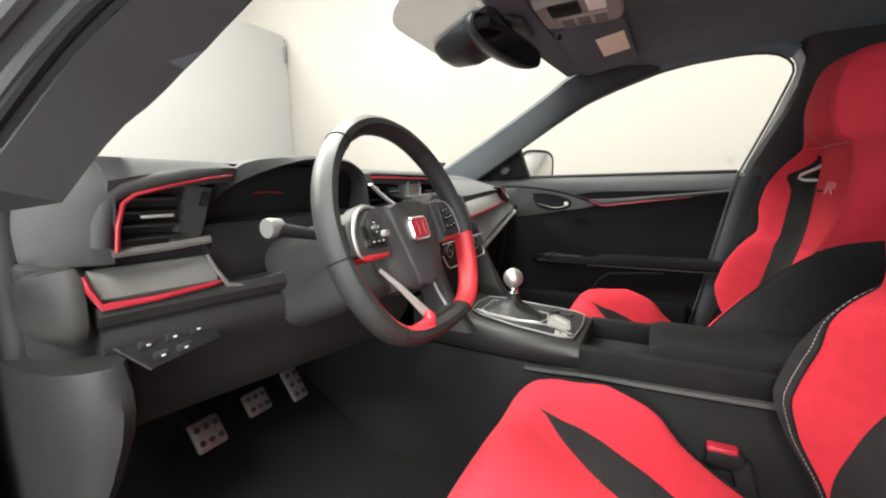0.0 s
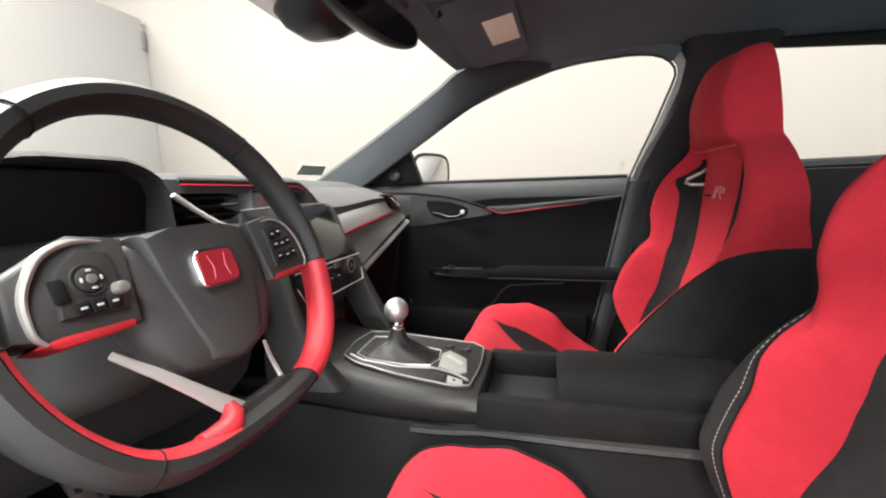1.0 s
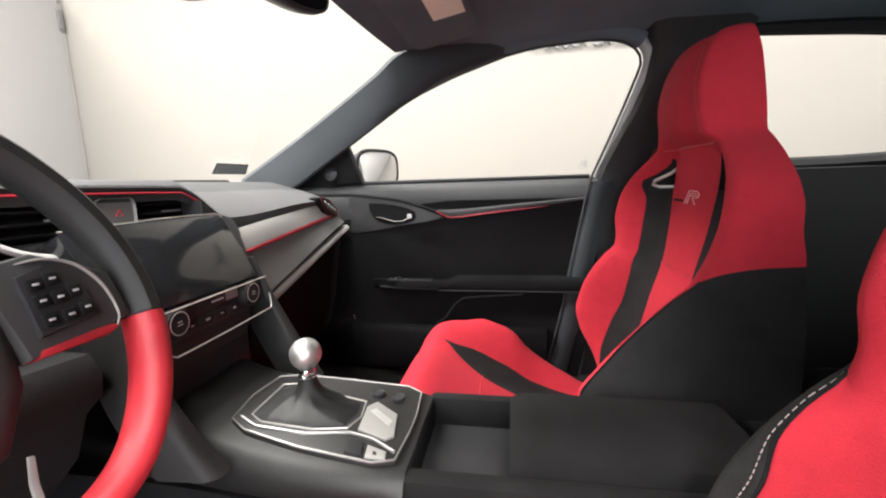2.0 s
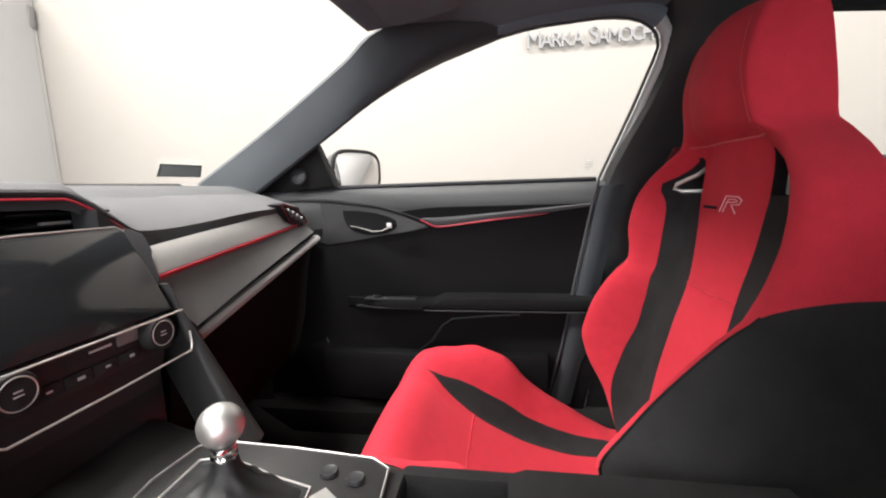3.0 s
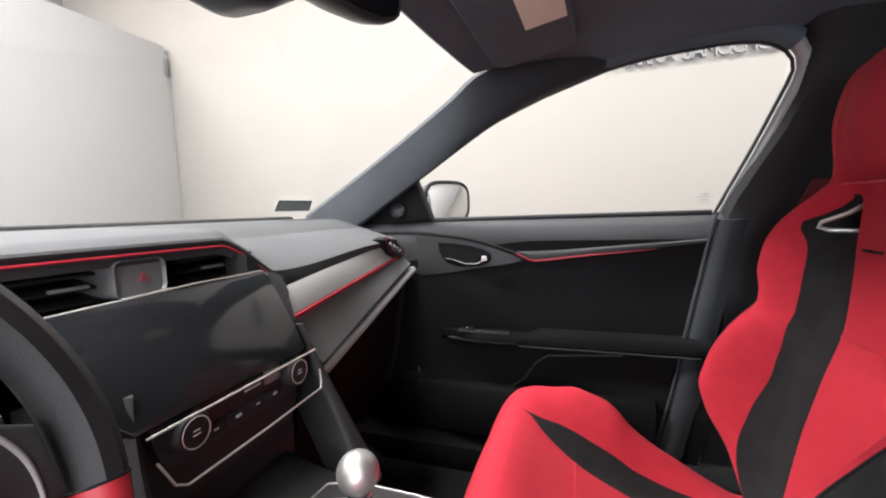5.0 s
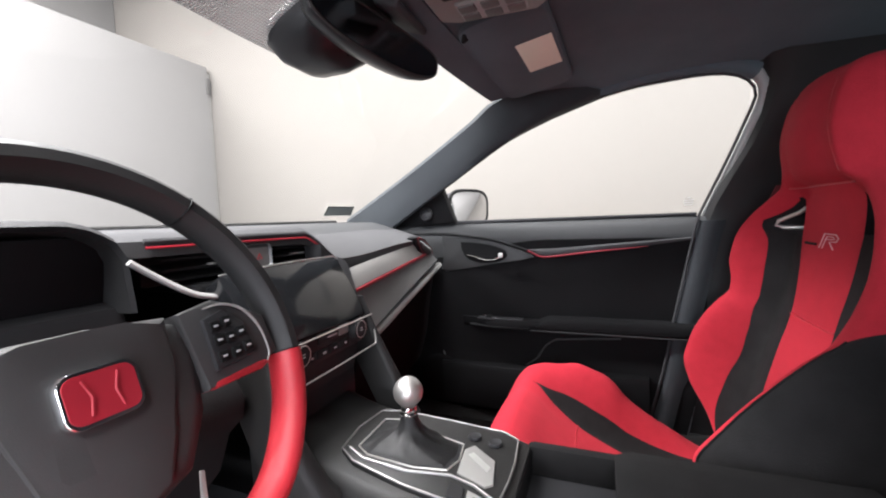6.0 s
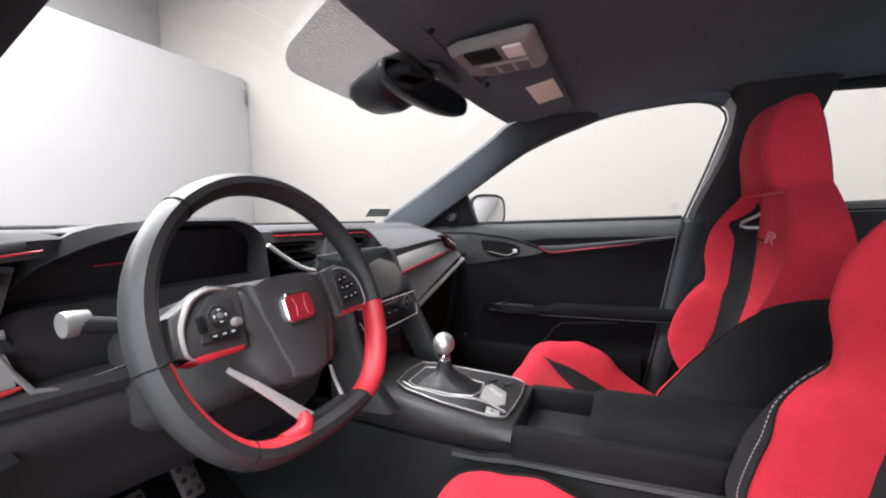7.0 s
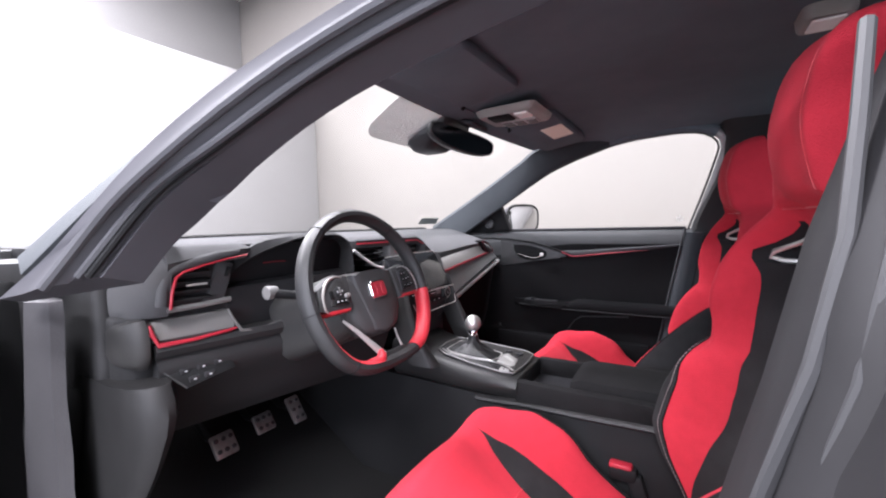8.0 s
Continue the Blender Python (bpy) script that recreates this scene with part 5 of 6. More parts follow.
for s in (1, -1):
    sp = part("spoke", prism([(s * 0.066, 0.040), (s * 0.100, 0.046), (s * 0.118, 0.036), (s * 0.146, 0.022), (s * 0.150, -0.016), (s * 0.128, -0.022), (s * 0.074, -0.026)], -0.034, 0.0, lambda u, v, w: Vector((u, v, w)), 0.004), "wheel_plastic", wheel, "black spoke with button pod")
    sp.location = (0, 0, 0.009)
    part("spoke_trim", tube(smoothed([(s * 0.078, 0.038, -0.002), (s * 0.102, 0.040, 0.001), (s * 0.120, 0.034, 0.001), (s * 0.131, 0.022, 0.001), (s * 0.138, 0.006, 0.0), (s * 0.139, -0.014, 0.0), (s * 0.134, -0.022, 0.0)], 4), [(0.0014 + 0.0017 * math.sin(math.pi * i / 24)) * (1.0 if s < 0 else 0.45) for i in range(25)], 8), "satin_silver" if s < 0 else "dark_panel", sp, "silver spoke edge" if s < 0 else "")
    pod = part("button_pod", prism([(s * 0.082, 0.030), (s * 0.102, 0.035), (s * 0.120, 0.020), (s * 0.124, -0.010), (s * 0.082, -0.014)], -0.003, 0.004, lambda u, v, w: Vector((u, v, w)), 0.003), "grey_shroud" if s < 0 else "gloss_black", sp, "dark button pod")
    part("red_insert", prism([(s * 0.076, -0.019), (s * 0.126, -0.018), (s * 0.140, -0.022), (s * 0.128, -0.027), (s * 0.080, -0.027)], -0.024, 0.0, lambda u, v, w: Vector((u, v, w)), 0.003), "red_leather", sp, "red leather spoke inset")
    if s < 0:
        part("control_ring", tube([(-0.102 + 0.0105 * math.cos(a), 0.012 + 0.0105 * math.sin(a), 0.0045) for a in steps(0, 2 * math.pi, 20)[:-1]], 0.0012, 6, closed=True), "soft_black", pod)
        part("control_pad", turned([(0.0, 0.0075), (0.006, 0.0075), (0.0085, 0.006), (0.009, 0.004)], 20, pose(-0.102, 0.012, 0)), "soft_black", pod)
        for a in (0, 90, 180, 270):
            part("pad_arrow", box(0.0016, 0.0032, 0.0008, (0.0062, 0, 0.0076), 0.0003, m=pose(-0.102, 0.012, 0, 0, 0, a)), "mark_white", pod)
        part("control_centre", turned([(0.0, 0.0095), (0.003, 0.009), (0.0035, 0.007)], 14, pose(-0.102, 0.012, 0)), "grey_plastic", pod)
        part("side_key", box(0.008, 0.016, 0.003, (-0.121, 0.008, 0.0045), 0.001), "black_plastic", pod)
        part("toggle", turned([(0.0, 0.012), (0.004, 0.011), (0.005, 0.004)], 12, pose(-0.086, 0.002, 0)), "satin_silver", pod)
        marks = ((-0.112, -0.006), (-0.102, -0.006), (-0.092, -0.006))
    else:
        marks = ((0.090, 0.022), (0.101, 0.024), (0.090, 0.010), (0.101, 0.010), (0.112, 0.012), (0.090, -0.004), (0.103, -0.004), (0.115, -0.002))
    for bx, by in marks:
        b = part("wheel_button", box(0.009, 0.009, 0.003, (bx, by, 0.0045), 0.001), "black_plastic", pod)
        part("button_mark", box(0.004, 0.0016, 0.001, (bx, by, 0.0065), 0.0003), "mark_white", b)
    part("lower_spoke", tube([(-0.099, -0.041, 0.0), (-0.075, -0.066, 0.001), (-0.052, -0.091, 0.0), (-0.010, -0.137, -0.003)] if s < 0 else [(0.076, -0.088, -0.036), (0.067, -0.104, -0.028), (0.058, -0.126, -0.016), (0.048, -0.148, -0.006)], [0.0030, 0.0046, 0.0060, 0.0100] if s < 0 else [0.0025, 0.0030, 0.0036, 0.0060], 8, flat=0.6), "silver_paint", wheel, "satin silver lower spoke")
    if s < 0:
        part("red_spoke_foot", tube([Vector((r * math.cos(R(a)), r * math.sin(R(a)), z)) for a, r, z in ((243, 0.1480, 0.003), (248, 0.1450, 0.004), (252, 0.1410, 0.005), (254.5, 0.136, 0.006), (255.5, 0.128, 0.006), (255.0, 0.119, 0.005))], [0.0085, 0.0105, 0.011, 0.0105, 0.009, 0.004], 14), "red_leather", wheel, "red leather spoke foot")
part("lower_spoke_web", prism([(-0.03, -0.124), (0.045, -0.124), (0.060, -0.140), (-0.045, -0.140)], -0.012, 0.006, lambda u, v, w: Vector((u, v, w)), 0.004), "black_leather", wheel)
column = thing("steering_column", "black plastic steering column shroud with stalks", "steering column", at=column_m)
part("shroud", loft([[Vector((x * k, y * k - 0.01, z)) for x, y in rounded(0.14, 0.13, 0.035)] for z, k in ((-0.040, 0.75), (-0.052, 0.95), (-0.10, 1.05), (-0.24, 1.15))]), "grey_shroud", column)
part("wheel_boss", turned([(0.04, -0.055), (0.045, -0.070), (0.04, -0.085)], 20), "black_plastic", column)
for s in (1, -1):
    e = Vector((0.16, 0.030, -0.075)) if s > 0 else Vector((-0.171, 0.050, -0.097))
    st = part("stalk", tube([Vector((s * 0.05, 0.02, -0.065)), Vector((s * 0.10, 0.026, -0.07 if s > 0 else -0.08)), e], [0.010, 0.007, 0.009], 12), "black_plastic", column, "black control stalk")
    part("stalk_knob", tube([e - Vector((s * 0.016, 0, 0)), e, e + Vector((s * 0.004, 0, 0))], [0.0105, 0.0125, 0.0115], 16), "grey_plastic" if s < 0 else "soft_black", st, "grey stalk end knob" if s < 0 else "black stalk end")

# ---- pedals ----
def pedal(name, x, y, z, w, h, label, tilt=-35):
    t = thing(name, label, "pedal", "pedals", at=pose(x, y, z, tilt, 0, 0))
    part("pad", box(w * 0.92, 0.012, h * 0.92, (0, 0, 0), 0.005), "pedal_metal", t, "drilled satin metal pad")
    n = 3 if h > 0.08 else 2
    for i in range(n):
        for j in range(2 if w < 0.06 else 3):
            k = 2 if w < 0.06 else 3
            part("stud", turned([(0.0, 0.004), (0.005, 0.003), (0.006, 0.0)], 10, pose((j - (k - 1) / 2) * w / k * 0.85, -0.006, (i - (n - 1) / 2) * h / n * 0.85, 90)), "rubber", t)
    part("pedal_arm", tube([(0, 0.006, 0), (0, 0.06, 0.04), (0.0, 0.13, 0.20)], 0.009, 8), "black_plastic", t)


pedal("clutch_pedal", -0.468, 1.07, 0.503, 0.062, 0.062, "satin metal clutch pedal with rubber studs")
pedal("brake_pedal", -0.340, 1.10, 0.494, 0.060, 0.055, "satin metal brake pedal with rubber studs")
pedal("accelerator_pedal", -0.236, 1.10, 0.488, 0.046, 0.085, "tall satin metal accelerator pedal")

# ---- centre console ----
console = thing("centre_console", "black centre console with silver-edged shifter plate", "console")


def con_half(y):
    return keyed([(-0.1, 0.105), (0.3, 0.105), (0.46, 0.100), (0.52, 0.108), (0.62, 0.106), (0.78, 0.092)])(y)


# lower body
part("lower_body", loft([[Vector((sx * (con_half(y) + dx), y, z)) for sx, dx, z in ((-1, 0.03, 0.28), (-1, 0.012, 0.5), (-1, 0.0, 0.565), (-1, -0.006, 0.59), (1, -0.006, 0.59), (1, 0.0, 0.565), (1, 0.012, 0.5), (1, 0.03, 0.28))] for y in steps(-0.15, 1.34, 20)]), "black_plastic", console, "black lower console body")
for s in (-1, 1):
    part("side_strip", loft([[Vector((s * (con_half(y) + dx), y, z + 0.585 + 0.03 * (0.56 - y) * 0.9)) for dx, z in ((-0.012, 0.004), (0.004, 0.002), (0.006, -0.004), (0.0, -0.010), (-0.012, -0.010))] for y in steps(0.14, 0.57, 12)]), "grey_shroud", console, "grey trim strip along the console")
# front ramp under the plate
top_z = keyed([(0.44, 0.640), (0.50, 0.648), (0.60, 0.656), (0.72, 0.672), (0.80, 0.70)])
part("upper_body", loft([[Vector((sx * (con_half(y) + dx), y, z)) for sx, dx, z in ((-1, -0.012, 0.592), (-1, -0.004, 0.60), (-1, 0.004, 0.616), (-1, 0.006, top_z(y) - 0.022), (-1, 0.0, top_z(y) - 0.010), (-1, -0.014, top_z(y) - 0.002), (1, -0.014, top_z(y) - 0.002), (1, 0.0, top_z(y) - 0.010), (1, 0.006, top_z(y) - 0.022), (1, 0.004, 0.616), (1, -0.004, 0.60), (1, -0.012, 0.592))] for y in steps(0.465, 0.84, 14)]), "console_satin", console, "dark grey satin upper console")
plate_out = [(-0.058, 0.708), (0.0, 0.716), (0.062, 0.710), (0.080, 0.68), (0.090, 0.60), (0.092, 0.505), (0.080, 0.482), (0.02, 0.476), (-0.02, 0.476), (-0.080, 0.480), (-0.092, 0.505), (-0.086, 0.60), (-0.074, 0.68)]


def on_plate(outline, a, b, bevel=0.001):
    """A slab lying on the sloping shifter plate."""
    return prism(outline, a, b, lambda u, v, w: Vector((u, v, top_z(v) + w)), bevel)


plate = part("shifter_plate", on_plate(plate_out, -0.004, 0.004, 0.002), "console_satin", console, "satin grey shifter plate")
part("plate_edge", tube([Vector((u * 0.985, v, top_z(v) + 0.0045)) for u, v in plate_out], 0.0015, 8, closed=True), "pedal_metal", plate, "satin silver plate edge")
gate = [(0.040, 0.692), (0.053, 0.668), (0.046, 0.63), (0.038, 0.60), (0.031, 0.555), (-0.008, 0.548), (-0.036, 0.557), (-0.049, 0.60), (-0.053, 0.67), (-0.042, 0.690)]
part("gate", on_plate(gate, 0.002, 0.0052), "knob_black", plate, "black opening round the lever")
part("gate_edge", tube([Vector((u, v, top_z(v) + 0.0052)) for u, v in gate], 0.0014, 6, closed=True), "satin_silver", plate, "thin silver edge of the opening")
part("divider", tube([Vector((u, v, top_z(v) + 0.006)) for u, v in ((-0.052, 0.698), (-0.064, 0.67), (-0.061, 0.605), (-0.050, 0.570), (-0.045, 0.548), (-0.052, 0.514), (-0.068, 0.484))], 0.0022, 8), "pedal_metal", plate, "raised satin silver rib")
part("mode_switch", on_plate([(0.017, 0.549), (0.033, 0.538), (0.008, 0.501), (-0.040, 0.492), (-0.050, 0.501), (-0.038, 0.542)], 0.003, 0.0075, 0.002), "lamp_plastic", plate, "pale silver switch block")
part("tray_label", on_plate([(0.006, 0.540), (0.014, 0.534), (-0.010, 0.503), (-0.022, 0.505)], 0.0072, 0.0080, 0.0003), "silver_paint", plate)
part("parking_brake_switch", on_plate([(-0.056, 0.546), (-0.062, 0.524), (-0.085, 0.520), (-0.083, 0.542)], 0.003, 0.0072, 0.0015), "gloss_black", plate, "gloss black brake switch")
part("brake_hold_switch", on_plate([(-0.064, 0.519), (-0.071, 0.493), (-0.086, 0.490), (-0.087, 0.515)], 0.003, 0.0078, 0.002), "lamp_plastic", plate, "pale silver switch")
part("switch_mark", on_plate([(-0.075, 0.508), (-0.077, 0.503), (-0.082, 0.502), (-0.081, 0.507)], 0.0075, 0.0084, 0.0002), "knob_black", plate)
for bx, by in ((0.056, 0.545), (0.052, 0.512)):
    part("round_button", turned([(0.0, 0.0035), (0.007, 0.0035), (0.0095, 0.0045), (0.0105, 0.002), (0.0105, 0.0)], 20, pose(bx, by, top_z(by) + 0.004)), "gloss_black", plate, "round black button")
# cup-holder well: walls round an open bin
part("bin_wall_left", box(0.03, 0.36, 0.055, (-0.085, 0.29, 0.612), 0.010), "console_cloth", console, "padded console side wall")
part("bin_wall_right", box(0.022, 0.36, 0.055, (0.090, 0.29, 0.617), 0.009), "console_cloth", console, "padded console side wall")
part("bin_floor", box(0.17, 0.16, 0.01, (0.0, 0.41, 0.594), 0.003), "gloss_black", console, "gloss black bin floor")
part("bin_end", box(0.17, 0.012, 0.05, (0.0, 0.468, 0.614), 0.004), "black_plastic", console)
part("bin_rail", box(0.012, 0.13, 0.008, (-0.062, 0.40, 0.604), 0.003), "dark_panel", console)
al = []
for y in steps(0.06, 0.345, 14):
    e = 1 - 0.35 * smooth01(0.325, 0.345, y)
    al.append([Vector((0.012 + sx * 0.083 * (0.985 if zz > 0.03 else 1), y, 0.632 + zz * e)) for sx, zz in ((-1, -0.02), (-1, 0.012), (-0.93, 0.022), (-0.6, 0.027), (0, 0.029), (0.6, 0.027), (0.93, 0.022), (1, 0.012), (1, -0.02))])
part("armrest_lid", loft(al), "console_cloth", console, "black cloth armrest lid")
part("console_rear", box(0.21, 0.3, 0.34, (0, -0.06, 0.46), 0.02), "black_plastic", console)

# gear lever
lever = thing("gear_lever", "gear lever with round aluminium knob and leather boot", "gear lever", at=(0.005, 0.631, 0.659))
part("knob", turned([(0.0, 0.1055)] + [(0.0222 * math.sin(a), 0.082 - 0.0222 * -math.cos(a)) for a in steps(0.25, 2.75, 12)] + [(0.0, 0.058)], 28), "satin_silver", lever, "round brushed aluminium knob")
part("collar", turned([(0.0115, 0.060), (0.0125, 0.056), (0.0115, 0.052), (0.013, 0.050), (0.0125, 0.046), (0.011, 0.045)], 20), "chrome", lever, "chrome collar")
boot = []
base_line = [(u - 0.005, v - 0.631, top_z(v) - 0.660) for u, v in gate]
ring_pts = [(0.94 * (u0 + (u1 - u0) * k / 5), 0.94 * (v0 + (v1 - v0) * k / 5), w0 + (w1 - w0) * k / 5) for (u0, v0, w0), (u1, v1, w1) in zip(base_line, base_line[1:] + base_line[:1]) for k in range(5)]
for z, r, f in ((0.048, 0.0125, 0.0), (0.037, 0.0145, 0.0), (0.028, 0.0190, 0.0), (0.021, 0.0245, 0.06), (0.0165, 0.029, 0.22), (0.0135, 0.032, 0.45), (0.0105, 0.033, 0.70), (0.0075, 0.032, 0.90), (0.0045, 0.028, 1.0)):
    ring = []
    for u, v, w in ring_pts:
        a_ = math.atan2(v, u)
        crease = 1 + 0.05 * math.sin(6 * a_ + 40 * z) * (1 - f) * (1 if z < 0.03 else 0.3)
        ring.append(Vector(((r * math.cos(a_) * (1 - f) + u * f) * crease, (r * math.sin(a_) * (1 - f) + v * f) * crease, z + w * f + 0.0022 * math.sin(9 * a_ + 300 * z) * (1 if 0.05 < f < 0.95 else 0))))
    boot.append(ring)
part("boot", loft(boot), "boot_leather", lever, "creased black leather boot")


# ---- seats ----
w_back = keyed([(0.40, 0.215), (0.50, 0.252), (0.58, 0.276), (0.645, 0.282), (0.72, 0.270), (0.79, 0.250), (0.85, 0.245), (0.92, 0.244), (0.96, 0.229), (1.0, 0.190), (1.03, 0.147), (1.05, 0.120), (1.12, 0.117), (1.17, 0.115), (1.20, 0.110), (1.215, 0.100), (1.222, 0.085)])
c_back = keyed([(0.40, 0.095), (0.50, 0.085), (0.60, 0.068), (0.70, 0.044), (0.80, 0.020), (0.90, 0.006), (1.0, 0.0), (1.025, 0.004), (1.05, 0.034), (1.12, 0.046), (1.17, 0.038), (1.20, 0.026), (1.215, 0.010), (1.222, -0.008)])
b_back = keyed([(0.40, 0.02), (0.50, 0.060), (0.58, 0.116), (0.64, 0.140), (0.69, 0.139), (0.74, 0.126), (0.775, 0.107), (0.80, 0.088), (0.83, 0.090), (0.88, 0.102), (0.93, 0.096), (0.97, 0.080), (1.0, 0.060), (1.025, 0.036), (1.05, 0.006), (1.08, 0.0), (1.222, -0.004)])
k_back = keyed([(0.40, 0.02), (0.6, -0.06), (0.8, -0.080), (0.90, -0.074), (0.97, -0.074), (1.05, -0.084), (1.15, -0.074), (1.222, -0.06)])
centre_w = keyed([(0.40, 0.10), (0.55, 0.085), (0.70, 0.085), (0.79, 0.079), (0.86, 0.088), (0.92, 0.096), (0.947, 0.099), (1.012, 0.097), (1.03, 0.09), (1.222, 0.06)])
strip_w = keyed([(0.40, 0.180), (0.50, 0.190), (0.60, 0.188), (0.70, 0.180), (0.80, 0.170), (0.90, 0.166), (0.947, 0.167), (0.962, 0.166), (0.985, 0.138), (1.012, 0.103), (1.03, 0.10), (1.222, 0.068)])


WING = [1.0]


RIM = [0.85, 0.93]  # where the black side begins on the backrest and on the cushion


def seat_s(u, z):
    """Across the backrest: 0 to 1 centre panel, 1 to 2 strip, 2 to 4 bolster, 4 to 5 outer side."""
    a, w = abs(u), w_back(z)
    x1, x2, x4 = centre_w(z), strip_w(z), ((0.85 if u < 0 else RIM[0]) + (0.90 - (0.85 if u < 0 else RIM[0])) * smooth01(0.70, 0.84, z)) * w
    x = x1 * a if a < 1 else x1 + (x2 - x1) * (a - 1) if a < 2 else x2 + (x4 - x2) * (a - 2) / 2 if a < 4 else x4 + (w - x4) * (a - 4)
    return math.copysign(x / w, u)


def seat_face_s(s, z):
    a = abs(s)
    c, b = c_back(z), b_back(z) * (WING[0] if s > 0 else 0.95 + 0.45 * (1 - smooth01(0.60, 0.76, z)) - 0.60 * smooth01(0.72, 0.90, z))
    back = k_back(z) + 0.03
    ed = 0.82
    y = c + b * smooth01(0.58 - 0.18 * smooth01(0.98, 1.05, z), ed, a) + 0.007 * (1 - min(1, a / 0.45) ** 2)
    if z > 1.03:
        y += 0.006 * smooth01(1.03, 1.07, z) * (1 - smooth01(0.35, 0.62, a))
    if a > ed:
        q = (a - ed) / (1 - ed)
        y = back + (c + b - back) * math.sqrt(max(0, 1 - q ** 2.2))
    return Vector((s * w_back(z), y - 0.016, z))


def flank_lift(u, z):
    """The side panels' top edge rises towards the back."""
    return Vector((0, 0, 0.03 * max(0, abs(u) - 3.6) * math.exp(-((z - 0.8) / 0.07) ** 2)))


def seat_face(u, z):
    return seat_face_s(seat_s(u, z), z) + flank_lift(u, z)


def seat_rear(u, z):
    s = seat_s(u, z)
    return Vector((s * w_back(z) * 0.985, k_back(z) - 0.012 + 0.03 * abs(s) ** 3, z)) + flank_lift(u, z)


def hole(u, z):
    return 1.0 < abs(u) < 2.0 and 0.947 < z < 1.012


def back_region(u, z):
    a, e = abs(u), "_r" if u > 0 else "_l"
    if z > 1.03:
        return "headrest"
    if a < 1:
        return "centre_upper" if z > 0.785 else "centre_lower"
    if a < 2 and z < 0.947:
        return "strip" + e
    if a > 4 and z < 0.80:
        return "outer" + e
    return "bolster" + e


# cushion
cw = keyed([(0.06, 0.215), (0.2, 0.252), (0.35, 0.262), (0.50, 0.258), (0.58, 0.244), (0.63, 0.23)])
cz = keyed([(0.06, 0.412), (0.12, 0.402), (0.20, 0.394), (0.29, 0.407), (0.37, 0.436), (0.43, 0.467), (0.48, 0.503), (0.52, 0.538), (0.55, 0.552), (0.58, 0.540), (0.605, 0.500), (0.622, 0.44), (0.63, 0.38)])
cb = keyed([(0.06, 0.0), (0.10, 0.0), (0.145, 0.018), (0.21, 0.053), (0.26, 0.073), (0.305, 0.096), (0.336, 0.120), (0.36, 0.126), (0.41, 0.122), (0.477, 0.080), (0.537, 0.032), (0.57, 0.014), (0.60, 0.0), (0.63, 0.0)])
cin = keyed([(0.06, 0.092), (0.2, 0.108), (0.3, 0.120), (0.43, 0.138), (0.49, 0.147), (0.525, 0.157), (0.63, 0.158)])
cout = keyed([(0.06, 0.150), (0.3, 0.165), (0.45, 0.168), (0.535, 0.158), (0.63, 0.158)])


def cush_s(u, y):
    a, w = abs(u), cw(y)
    x1, x2, x4 = cin(y), cout(y), (0.93 if u < 0 else RIM[1]) * w
    x = x1 * a if a < 1 else x1 + (x2 - x1) * (a - 1) if a < 2 else x2 + (x4 - x2) * (a - 2) / 2 if a < 4 else x4 + (w - x4) * (a - 4)
    return math.copysign(x / w, u)


def cush_top(u, y):
    s = cush_s(u, y)
    a = abs(s)
    ed = 0.82
    z = cz(y) + 1.12 * cb(y) * smooth01(0.51, ed, a) + 0.008 * (1 - min(1, a / 0.5) ** 2)
    if a > ed:
        q = (a - ed) / (1 - ed)
        low = 0.37
        z = low + (cz(y) + 1.12 * cb(y) - low) * math.sqrt(max(0, 1 - q ** 2.4))
    return Vector((s * cw(y), y, z))


def cush_bot(u, y):
    return Vector((cush_s(u, y) * cw(y) * 0.97, min(y, 0.60), 0.355))


def cush_region(u, y):
    a, e = abs(u), "_r" if u > 0 else "_l"
    if a > 4:
        return "outer" + e
    if a < 1 or (a < 2 and y > 0.535):
        return "centre_front" if y > 0.42 else "centre_rear"
    return ("strip" if a < 2 else "bolster") + e


def seat_grid(fine=1):
    half = [i / 7 for i in range(8)] + [1 + i / 5 for i in range(1, 6)] + [2 + i / 6 for i in range(1, 13)] + [4 + (i / 8) ** 0.8 for i in range(1, 9)]
    return [-h for h in half[:0:-1]] + half


